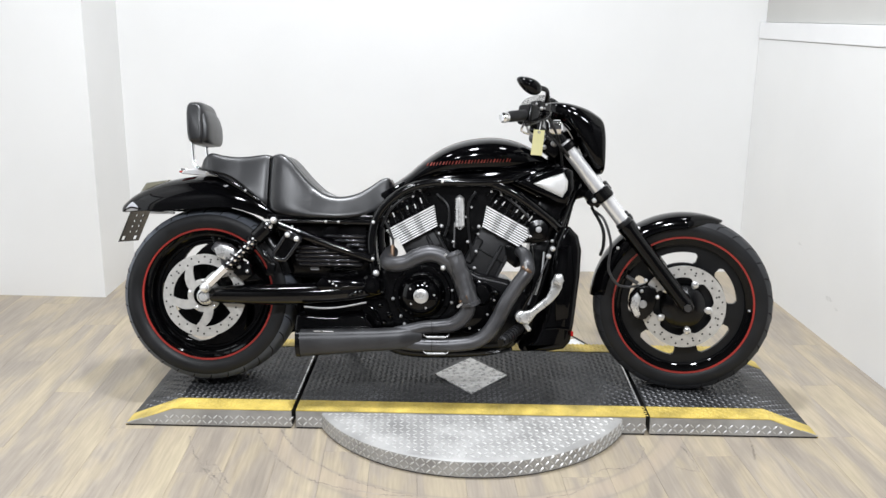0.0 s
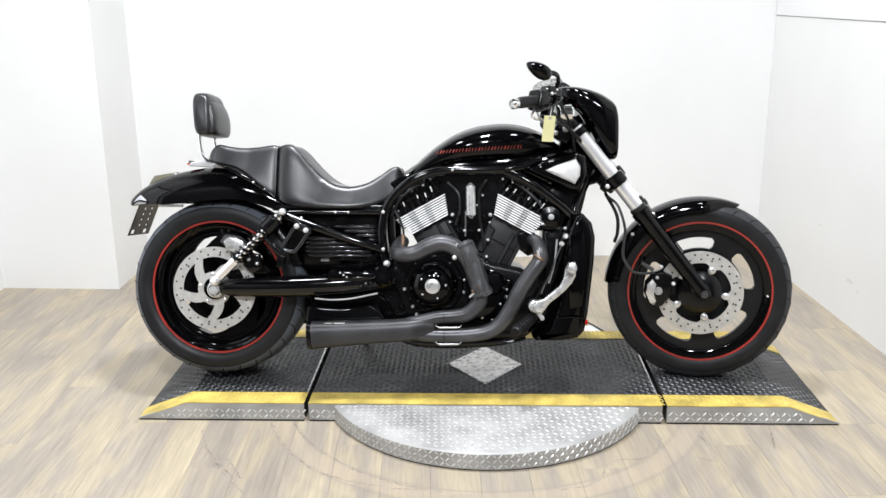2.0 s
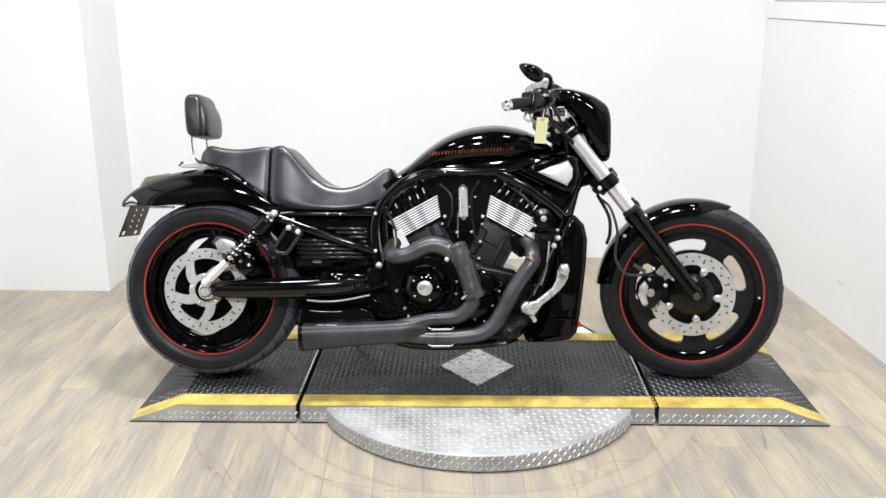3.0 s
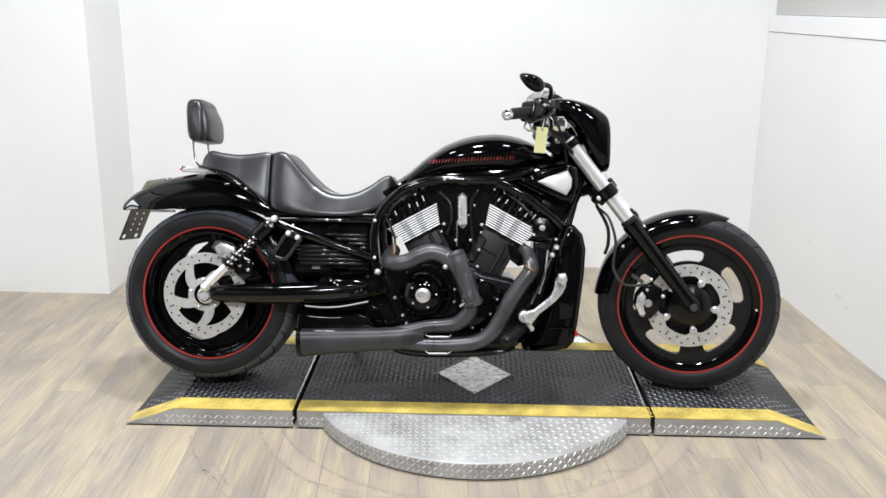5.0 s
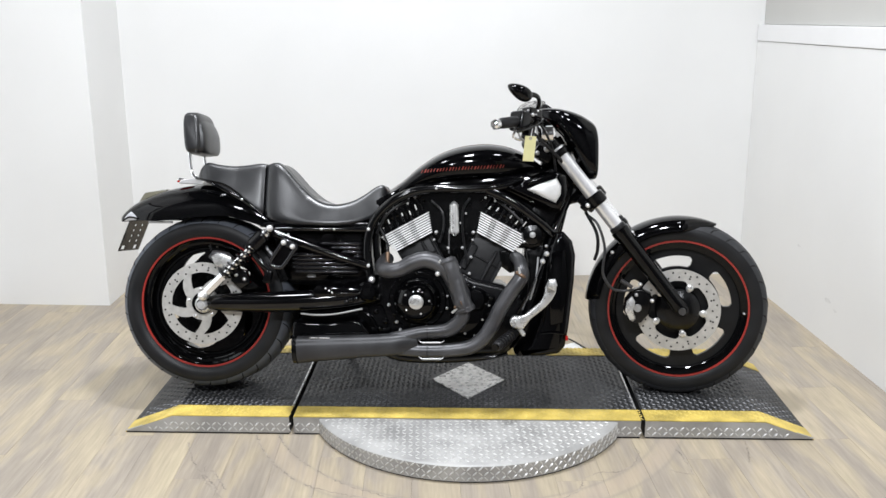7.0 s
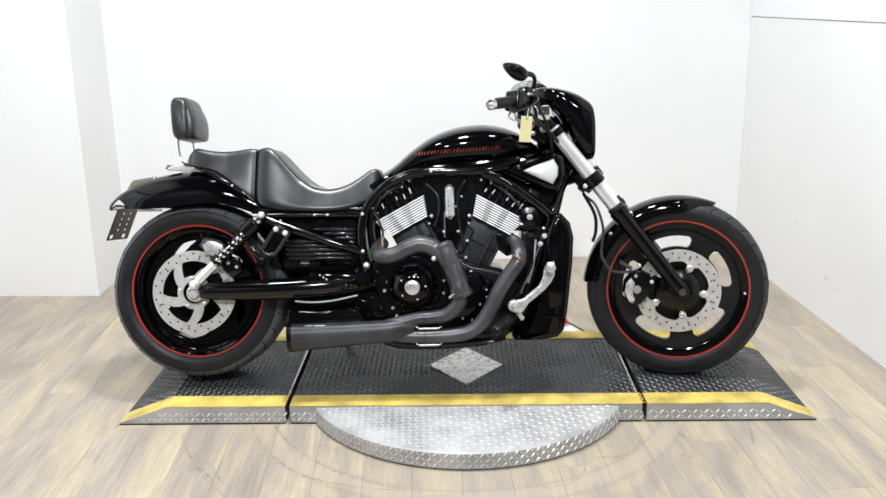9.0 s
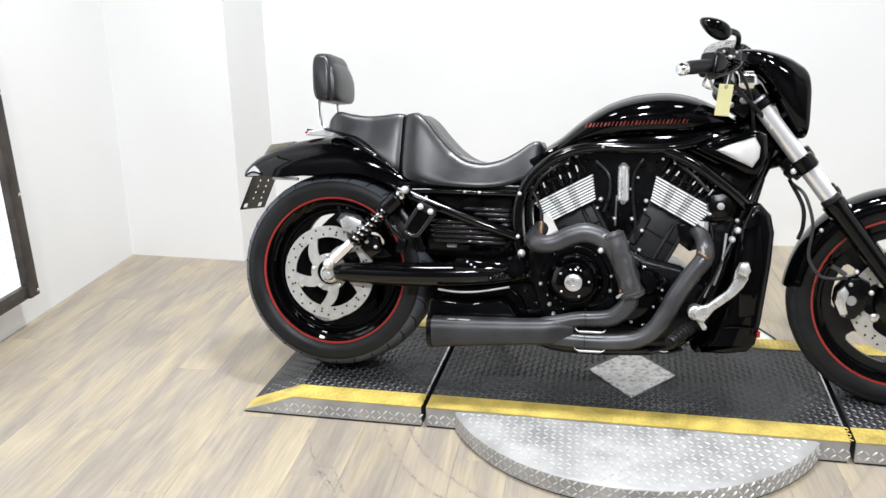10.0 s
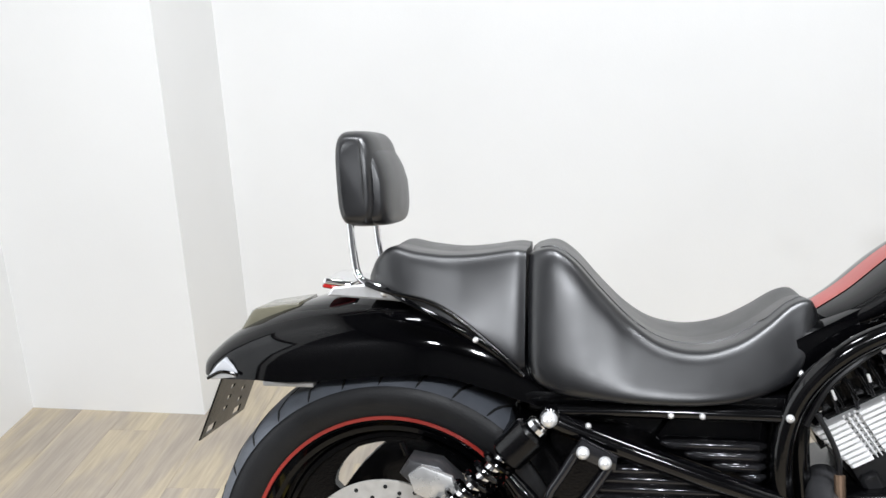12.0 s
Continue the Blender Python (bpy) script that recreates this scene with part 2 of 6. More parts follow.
STEELFRAME = material("dark_weathered_frame", (0.042, 0.035, 0.030), 0.45, 0.3, spread=0.75, scale=9, bump=0.3, bump_scale=60)
SCREEN = material("backlit_white_perforated_sheet", (0.82, 0.82, 0.82), 0.45, spread=0.02)
SCREEN.node_tree.nodes["Principled BSDF"].inputs["Emission Color"].default_value = (0.86, 0.94, 1.0, 1)
SCREEN.node_tree.nodes["Principled BSDF"].inputs["Emission Strength"].default_value = 0.6

# ---- building helpers ----
def part(name, bm, mat, parent=None, label="", smooth=True, angle=40.0):
    """Links a bmesh as one mesh object, under a thing or a part where one is given."""
    bmesh.ops.recalc_face_normals(bm, faces=bm.faces)
    if smooth:
        lim = radians(angle)
        for f in bm.faces:
            f.smooth = True
        for e in bm.edges:
            if len(e.link_faces) == 2 and e.calc_face_angle(0) > lim:
                e.smooth = False
    me = bpy.data.meshes.new(name)
    bm.to_mesh(me)
    bm.free()
    me.materials.append(mat)
    ob = new(name, me)
    if parent is not None:
        ob.parent = parent
    if label:
        ob["label"] = label
    return ob


def box(x0, x1, y0, y1, z0, z1, bevel=0.0, seg=2):
    bm = bmesh.new()
    bmesh.ops.create_cube(bm, size=1, matrix=Matrix.Translation(((x0 + x1) / 2, (y0 + y1) / 2, (z0 + z1) / 2)) @ Matrix.Diagonal((x1 - x0, y1 - y0, z1 - z0, 1)))
    if bevel:
        bmesh.ops.bevel(bm, geom=list(bm.edges), offset=bevel, segments=seg, profile=0.6, affect="EDGES")
    return bm


def obox(size, m, bevel=0.0, seg=2):
    """A bevelled block of that size at the pose m."""
    bm = box(-size[0] / 2, size[0] / 2, -size[1] / 2, size[1] / 2, -size[2] / 2, size[2] / 2, bevel, seg)
    bm.transform(m)
    return bm


def prism(points, y0, y1, bevel=0.0, seg=2):
    """An outline in x and z, drawn out from y0 to y1."""
    bm = bmesh.new()
    a = [bm.verts.new((x, y0, z)) for x, z in points]
    b = [bm.verts.new((x, y1, z)) for x, z in points]
    n = len(points)
    bm.faces.new(a)
    bm.faces.new(b[::-1])
    for i in range(n):
        bm.faces.new((a[i], b[i], b[(i + 1) % n], a[(i + 1) % n]))
    bmesh.ops.recalc_face_normals(bm, faces=bm.faces)
    if bevel:
        rim = [e for e in bm.edges if abs(e.verts[0].co.y - e.verts[1].co.y) < 1e-6]
        bmesh.ops.bevel(bm, geom=rim, offset=bevel, segments=seg, profile=0.5, affect="EDGES")
    return bm


def curve_through(points, n):
    """n points on a smooth curve (Catmull-Rom) through the given ones; works in any dimension."""
    p = [np.array(q, float) for q in points]
    p = [2 * p[0] - p[1]] + p + [2 * p[-1] - p[-2]]
    spans = len(points) - 1
    out = []
    for i in range(n):
        u = i / (n - 1) * spans
        k = min(int(u), spans - 1)
        s = u - k
        a, b, c, d = p[k:k + 4]
        out.append(0.5 * (2 * b + (c - a) * s + (2 * a - 5 * b + 4 * c - d) * s * s + (3 * b - a - 3 * c + d) * s ** 3))
    return out


def skin(rings, closed=True, caps=True, loop=False):
    """Faces between rings of points."""
    bm = bmesh.new()
    vs = [[bm.verts.new(p) for p in r] for r in rings]
    n = len(rings[0])
    rows = len(rings) if loop else len(rings) - 1
    for i in range(rows):
        a, b = vs[i], vs[(i + 1) % len(rings)]
        for j in range(n if closed else n - 1):
            k = (j + 1) % n
            bm.faces.new((a[j], a[k], b[k], b[j]))
    if caps and closed and not loop:
        bm.faces.new(vs[0][::-1])
        bm.faces.new(vs[-1])
    return bm


def tube(points, radius, n=0, sides=12, smooth_path=True, flat=1.0):
    """A round bar swept through points; radius is one number or one for each point."""
    rs = [radius] * len(points) if isinstance(radius, (int, float)) else list(radius)
    if smooth_path and len(points) > 2:
        n = n or 6 * (len(points) - 1) + 1
        q = curve_through([(*p, r) for p, r in zip(points, rs)], n)
    else:
        q = [np.array((*p, r), float) for p, r in zip(points, rs)]
    pts = [Vector(v[:3]) for v in q]
    rings = []
    up = None
    for i, p in enumerate(pts):
        d = (pts[min(i + 1, len(pts) - 1)] - pts[max(i - 1, 0)]).normalized()
        if up is None:
            up = d.orthogonal().normalized()
        up = (up - d * up.dot(d)).normalized()
        side = d.cross(up)
        rings.append([p + (up * math.cos(a) + side * math.sin(a) * flat) * q[i][3] for a in (2 * math.pi * k / sides for k in range(sides))])
    return skin(rings)


def rod(a, b, radius, sides=12, bevel=0.0):
    """A straight round bar from a to b, with eased ends."""
    a, b = Vector(a), Vector(b)
    d = (b - a).normalized()
    if bevel:
        return tube([a, a + d * bevel, b - d * bevel, b], [radius - bevel, radius, radius, radius - bevel], sides=sides, smooth_path=False)
    return tube([a, b], radius, sides=sides, smooth_path=False)


def lathe(profile, centre, sides=64, closed=False):
    """A profile of (radius, y) turned round an axis along y."""
    cx, cy, cz = centre
    rings = [[(cx + r * math.cos(a), cy + y, cz + r * math.sin(a)) for r, y in profile] for a in (2 * math.pi * k / sides for k in range(sides))]
    return skin(rings, closed=closed, caps=False, loop=True)


def pierced(centre, radii, sides, y0, y1, hole, twist=lambda r: 0.0):
    """A flat ring of polar cells between y0 and y1, less the cells where hole(radius, angle) holds; twist turns the cells with the radius."""
    cx, cy, cz = centre
    bm = bmesh.new()
    v = {}

    def at(i, j, y):
        key = (i, j % sides, y)
        if key not in v:
            a = 2 * math.pi * (j % sides) / sides + twist(radii[i])
            v[key] = bm.verts.new((cx + radii[i] * math.cos(a), cy + y, cz + radii[i] * math.sin(a)))
        return v[key]

    full = {(i, j) for i in range(len(radii) - 1) for j in range(sides) if not hole((radii[i] + radii[i + 1]) / 2, 2 * math.pi * (j + 0.5) / sides)}
    for i, j in full:
        bm.faces.new((at(i, j, y0), at(i + 1, j, y0), at(i + 1, j + 1, y0), at(i, j + 1, y0)))
        bm.faces.new((at(i, j, y1), at(i, j + 1, y1), at(i + 1, j + 1, y1), at(i + 1, j, y1)))
        for di, dj, c, d in ((-1, 0, (i, j), (i, j + 1)), (1, 0, (i + 1, j), (i + 1, j + 1)), (0, -1, (i, j), (i + 1, j)), (0, 1, (i, j + 1), (i + 1, j + 1))):
            if (i + di, (j + dj) % sides) not in full:
                bm.faces.new((at(*c, y0), at(*d, y0), at(*d, y1), at(*c, y1)))
    return bm


def merged(bms):
    """Several bmeshes as one."""
    out = bmesh.new()
    for b in bms:
        me = bpy.data.meshes.new("tmp")
        b.to_mesh(me)
        b.free()
        out.from_mesh(me)
        bpy.data.meshes.remove(me)
    return out


def thing(name, label, category, m=None, group="", kind=""):
    ob = new(name)
    ob.empty_display_size = 0.1
    if m is not None:
        ob.matrix_world = m
    return tagged(ob, label, category, group, kind)


def structure(name, bm, mat, label, category, smooth=False):
    return tagged(part(name, bm, mat, None, "", smooth), label, category, "", "structure")


# ---- room ----
XL, XR, YB, YS = -2.338, 1.658, 1.99, -5.6
PIER_X, PIER_Y = -1.742, 1.507
LEDGE = 1.383


def upright(corners, top):
    """A closed wall over a plan outline, from the floor up to top."""
    bm = bmesh.new()
    lo = [bm.verts.new((x, y, 0)) for x, y in corners]
    hi = [bm.verts.new((x, y, top)) for x, y in corners]
    bm.faces.new(lo[::-1]), bm.faces.new(hi)
    n = len(corners)
    for i in range(n):
        bm.faces.new((lo[i], lo[(i + 1) % n], hi[(i + 1) % n], hi[i]))
    return bm


structure("wall_north", box(XL - 0.2, XR + 0.2, YB, YB + 0.15, 0, CEIL), WALL, "smooth white painted back wall", "wall")
structure("wall_pier", upright([(XL - 0.05, PIER_Y + 0.049), (PIER_X, PIER_Y), (PIER_X + 0.012, YB + 0.05), (XL - 0.05, YB + 0.05)], CEIL - 0.002), WALL, "white painted pier standing out from the back wall", "wall")
structure("wall_west", box(XL - 0.15, XL, -1.0, YB - 0.002, 0, CEIL - 0.003), WALL, "white painted side wall with a framed panel", "wall")
# Unseen rear walls, added dark to cut bounce light and reflections.
structure("wall_west_rear", box(XL - 0.15, XL, YS, -1.004, 0, CEIL - 0.003), DARKWALL, "unseen near-black side wall added to hold down reflections", "wall")
structure("wall_east_rear", box(XR, XR + 0.14, YS, -1.004, 0, CEIL - 0.002), DARKWALL, "unseen near-black side wall added to hold down reflections", "wall")
structure("wall_east", box(XR, XR + 0.14, -1.0, YB - 0.002, 0, LEDGE - 0.087), WALL, "white painted lower side wall under a ledge", "wall")
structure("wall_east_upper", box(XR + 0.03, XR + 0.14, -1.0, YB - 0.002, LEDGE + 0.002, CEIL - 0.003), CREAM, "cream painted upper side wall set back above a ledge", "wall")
structure("ledge_trim", box(XR - 0.005, XR + 0.14, -0.99, YB - 0.004, LEDGE - 0.085, LEDGE, 0.005, 2), TRIM, "white painted ledge board along the side wall", "trim")
structure("wall_south", box(XL - 0.15, XR + 0.2, YS - 0.15, YS, 0, CEIL), DARKWALL, "unseen near-black end wall added to hold down reflections", "wall")
structure("ceiling", box(XL - 0.2, XR + 0.2, YS - 0.15, YB + 0.15, CEIL, CEIL + 0.1), CEILING, "plain matt ceiling with panel lamps", "ceiling")
floor = structure("floor", box(XL - 0.2, XR + 0.2, YS - 0.15, YB + 0.15, -0.1, -0.006), BORE, "pale washed-oak vinyl plank floor with grey scuffs", "floor")


def ceiling_light(x, y):
    t = thing("ceiling_light", "slim rectangular white ceiling panel lamp", "ceiling light", pose(x, y, CEIL), "ceiling panel lamps")
    part("housing", box(-0.17, 0.17, -0.29, 0.29, -0.05, -0.001, 0.008, 2), TRIM, t)
    return t


for lx, ly, watts in LAMPS:
    ceiling_light(lx, ly)

# ---- turntable and ramp platform ----
H = 0.065            # top of the platform
DEPTH = 0.70
RAMP = 0.17          # length of each ramp end
HALF = 1.205
PLAT = pose(0, -0.032, 0, 0, 0, -3.2)


def lug(bm, x, y, z, ang, length, width, height, normal="z"):
    """One raised lozenge of tread plate."""
    c, s = math.cos(ang), math.sin(ang)
    def place(u, v, w):
        a, b = u * c - v * s, u * s + v * c
        return (x + a, y + b, z + w) if normal == "z" else (x + a, y - w, z + b)
    base = [bm.verts.new(place(*p, 0)) for p in ((-length / 2, 0), (-length / 5, -width / 2), (length / 5, -width / 2), (length / 2, 0), (length / 5, width / 2), (-length / 5, width / 2))]
    t0, t1 = bm.verts.new(place(-length / 4, 0, height)), bm.verts.new(place(length / 4, 0, height))
    for f in ((0, 1, t0), (1, 2, t1, t0), (2, 3, t1), (3, 4, t1), (4, 5, t0, t1), (5, 0, t0)):
        bm.faces.new([base[q] if isinstance(q, int) else q for q in f])


def lug_field(x0, x1, y0, y1, inside, z, pitch=0.03, length=0.026, width=0.008, height=0.0022, normal="z"):
    bm = bmesh.new()
    nx, ny = int((x1 - x0) / pitch), int((y1 - y0) / pitch)
    for i in range(nx + 1):
        for j in range(ny + 1):
            x, y = x0 + (i + 0.5) * pitch, y0 + (j + 0.5) * pitch
            if inside(x, y):
                ang = radians(45 if (i + j) % 2 else -45)
                if normal == "y" and ang < 0:
                    lug(bm, x, z(x, y), y, ang, length * 0.85, width * 0.6, height * 0.35, "y")
                elif normal == "z":
                    lug(bm, x, y, z(x, y), ang, length, width, height)
                else:
                    lug(bm, x, z(x, y), y, ang, length, width, height, "y")
    return bm


def top_z(x, y=0):
    return H * min(1.0, max(0.0, (HALF - abs(x)) / RAMP))


def platform_section(name, x0, x1, label):
    """A length of ramp platform: steel deck, yellow edge stripes and a bare tread-plate skirt."""
    t = thing(name, label, "ramp platform", PLAT, "platform sections")
    xs = sorted({x0, x1, *[s for s in (-HALF + RAMP, HALF - RAMP) if x0 < s < x1]})
    prof = [(x, max(0.002, top_z(x))) for x in xs]
    outline = prof + [(x1, 0.001), (x0, 0.001)]
    outline = [p for i, p in enumerate(outline) if i == 0 or p != outline[i - 1]]
    part("deck", prism(outline, 0.004, DEPTH - 0.004), TREAD, t, "dark painted steel tread deck", smooth=False)
    for y0, y1 in ((-0.0055, 0.082), (DEPTH - 0.082, DEPTH - 0.002)):
        bm = bmesh.new()
        lowv = [bm.verts.new((x, y0, z + 0.003)) for x, z in prof]
        highv = [bm.verts.new((x, y1, z + 0.003)) for x, z in prof]
        for i in range(len(prof) - 1):
            bm.faces.new((lowv[i], lowv[i + 1], highv[i + 1], highv[i]))
        ret = bmesh.ops.extrude_face_region(bm, geom=list(bm.faces))
        for v in (g for g in ret["geom"] if isinstance(g, bmesh.types.BMVert)):
            v.co.z -= 0.0026
        stripe = part("edge_stripe", bm, YELLOW, t, "worn yellow safety stripe", smooth=False)
        part("stripe_relief", lug_field(x0 + 0.004, x1 - 0.004, y0 + 0.004, y1 - 0.004, lambda x, y: abs(x) < HALF - 0.03, lambda x, y: top_z(x) + 0.003, 0.0172, 0.0178, 0.0066, 0.0016), YELLOW, stripe)["kind"] = "stuff"
    skirt = [(x, max(0.007, z - 0.0008)) for x, z in prof] + [(x1, 0.006), (x0, 0.006)]
    # Black strip put in as the shadow line between skirt and floor.
    part("shadow_strip", box(x0 + 0.002, x1 - 0.002, -0.0052, 0.003, 0.0005, 0.0058), HOSE, t, "black strip drawn as the shadow line under the skirt", smooth=False)
    sk = part("skirt", prism(skirt, -0.006, 0.0035), PLATE, t, "bare aluminium tread-plate skirt", smooth=False)
    part("skirt_relief", lug_field(x0 + 0.003, x1 - 0.003, 0.008, 0.06, lambda x, z: 0.010 < z < top_z(x) - 0.012, lambda x, z: -0.006, 0.0190, 0.0225, 0.0066, 0.0030, "y"), LUG, t)["kind"] = "stuff"
    part("deck_relief", lug_field(x0 + 0.004, x1 - 0.004, 0.09, DEPTH - 0.09, lambda x, y: abs(x) < HALF - 0.02 and not (abs(x) / 0.145 + abs(y - 0.36) / 0.182 < 1.06), lambda x, y: top_z(x), 0.0195, 0.0215, 0.0070, 0.0026), DARKLUG, t)["kind"] = "stuff"
    for xe in (x0, x1):
        if abs(xe) < HALF and xe == x1:
            part("edge_angle", box(xe - 0.005, xe, 0.09, DEPTH - 0.09, H - 0.01, H + 0.0035, 0.0008, 1), ALLOY, t, "bright worn metal edge", smooth=False)
    return t


platform_section("ramp_platform", -HALF, -0.622, "dark tread-plate ramp end with yellow edges")
middle = platform_section("ramp_platform", -0.606, 0.606, "dark tread-plate platform middle with yellow edges and a bare diamond")
platform_section("ramp_platform", 0.622, HALF, "dark tread-plate ramp end with yellow edges")
part("diamond_inlay", prism([(-0.139, 0), (0, -0.178), (0.139, 0), (0, 0.178)], H + 0.0005, H + 0.004), DIAMOND, middle, "bare scratched metal diamond", smooth=False).matrix_local = pose(0.006, 0.345, 0, 90, 0, 0)

TABLE_R, TABLE_Y = 0.577, 0.207
table = thing("turntable", "round aluminium tread-plate turntable under the platform", "turntable", pose(0.019, 0, 0))
# Black ring put in as the shadow line below the disc.
part("shadow_ring", lathe([(TABLE_R - 0.02, 0.0005), (TABLE_R - 0.003, 0.0005), (TABLE_R - 0.003, 0.006), (TABLE_R - 0.02, 0.006)], (0, 0, 0), 96), HOSE, table, "black ring drawn as the shadow line under the turntable").matrix_local = pose(0, TABLE_Y, 0, 90, 0, 0)
part("disc", lathe([(0.0, 0.0055), (TABLE_R, 0.0055), (TABLE_R, 0.056), (TABLE_R - 0.006, 0.061), (0.0, 0.061)], (0, 0, 0), 96), PLATE, table).matrix_local = pose(0, TABLE_Y, 0, 90, 0, 0)
part("top_relief", lug_field(-0.56, 0.56, -0.37, -0.01, lambda x, y: math.hypot(x, y - TABLE_Y) < TABLE_R - 0.020, lambda x, y: 0.061, 0.0225, 0.0215, 0.0058, 0.0020), LUG, table)["kind"] = "stuff"
bm = bmesh.new()
for row in range(3):
    for k in range(74):
        a = radians(203 + 134 * (k + 0.5) / 74)
        one = bmesh.new()
        if (k + row) % 2:
            lug(one, 0, 0, 0, radians(45), 0.0225, 0.0064, 0.003, "y")
        else:
            lug(one, 0, 0, 0, radians(-45), 0.0185, 0.0040, 0.001, "y")
        one.transform(pose(TABLE_R * math.cos(a), TABLE_Y + TABLE_R * math.sin(a), 0.0145 + 0.0175 * row, 0, 0, math.degrees(a) + 90))
        me = bpy.data.meshes.new("tmp")
        one.to_mesh(me)
        one.free()
        bm.from_mesh(me)
        bpy.data.meshes.remove(me)
part("rim_relief", bm, LUG, table)["kind"] = "stuff"

# ---- framed panel on the side wall ----
panel = thing("wall_panel", "tall backlit white perforated panel in a dark weathered frame", "wall panel", pose(-2.277, 0.60, 0.15, 0, -2.0, 0))
part("sheet", box(0.004, 0.016, -1.35, -0.03, 0.03, 1.9), SCREEN, panel, "white perforated sheet", smooth=False)
for n, b in (("side_rail", box(0, 0.048, -0.062, 0, 0, 1.95, 0.004)), ("side_rail", box(0, 0.04, -1.4, -1.348, 0, 1.95, 0.004)), ("bottom_rail", box(0, 0.038, -1.347, -0.053, 0.001, 0.052, 0.004)), ("top_rail", box(0, 0.038, -1.347, -0.053, 1.898, 1.949, 0.004))):
    rail = part(n, b, STEELFRAME, panel)
    if n == "side_rail":
        for z in (0.02, 0.40, 0.78, 1.16, 1.54, 1.90):
            y = -0.012 if rail.data.vertices[0].co.y > -0.5 else -1.385
            part("screw", lathe([(0.0, -0.003), (0.005, -0.002), (0.007, 0.0)], (0, 0, 0), 10), CHROME, rail).matrix_local = pose(0.049 if y > -0.5 else 0.041, y, z, 0, 0, 90)
verts, faces = [], []
for i in range(40):
    for j in range(80):
        y, z, n = -0.072 - 0.02 * i - 0.01 * (j % 2), 0.065 + 0.0175 * j, len(verts)
        verts += [(0.0185, y + 0.003 * math.cos(a), z + 0.003 * math.sin(a)) for a in (math.pi * k / 3 for k in range(6))]
        faces.append(tuple(range(n, n + 6)))
me = bpy.data.meshes.new("perforations")
me.from_pydata(verts, [], faces)
me.materials.append(BORE)
holes = tagged(new("perforations", me), kind="stuff")
holes.parent = panel

# ---- motorcycle: x forward, y to its left, z up from the platform, leaning on its side stand ----
BIKE = pose(-0.0765, 0.223, H + 0.008, -12.5, 0, -3.6)
bike = thing("motorcycle", "black muscle cruiser motorcycle with red wheel pinstripes, leaning on its stand", "motorcycle", BIKE)
REAR, FRONT = (-0.865, 0.0, 0.324), (0.868, 0.0, 0.316)


def bolt(x, y, z, r=0.009, h=0.006, mat=None, parent=None, name="bolt"):
    """A round-headed bolt that faces the right-hand side."""
    if mat is None or mat is CHROME:
        mat, r = BOLT, r * 0.8
    return part(name, lathe([(0.0, -h * 1.15), (r * 0.4, -h * 1.08), (r * 0.72, -h * 0.85), (r * 0.93, -h * 0.5), (r, -h * 0.25), (r, 0.0)], (x, y, z), 14), mat, parent or bike, angle=80)


def superring(x, zt, zb, hw, e=2.6, n=28, lean=0.0, y0=0.0):
    """A rounded cross-section at x between the heights zb and zt."""
    zm, h = (zt + zb) / 2, (zt - zb) / 2
    out = []
    for k in range(n):
        a = 2 * math.pi * k / n
        c, s = math.cos(a), math.sin(a)
        out.append((x + lean * s, y0 + hw * math.copysign(abs(c) ** (2 / e), c), zm + h * math.copysign(abs(s) ** (2 / e), s)))
    return out


def body(rows, n=30, e=2.6, sides=32, close=True):
    """A smooth body along x through rows of (x, top, bottom, half width)."""
    return skin([superring(q[0], q[1], q[2], max(q[3], 0.002), e, sides) for q in curve_through(rows, n)])


# wheels
def tyre_profile(r, w, bead):
    return [(bead, -w * 0.42), (bead + 0.012, -w * 0.475), (bead + (r - bead) * 0.42, -w * 0.5), (bead + (r - bead) * 0.66, -w * 0.478), (r - (r - bead) * 0.17, -w * 0.42), (r - (r - bead) * 0.075, -w * 0.30), (r - 0.0015, -w * 0.12), (r, 0.0)]


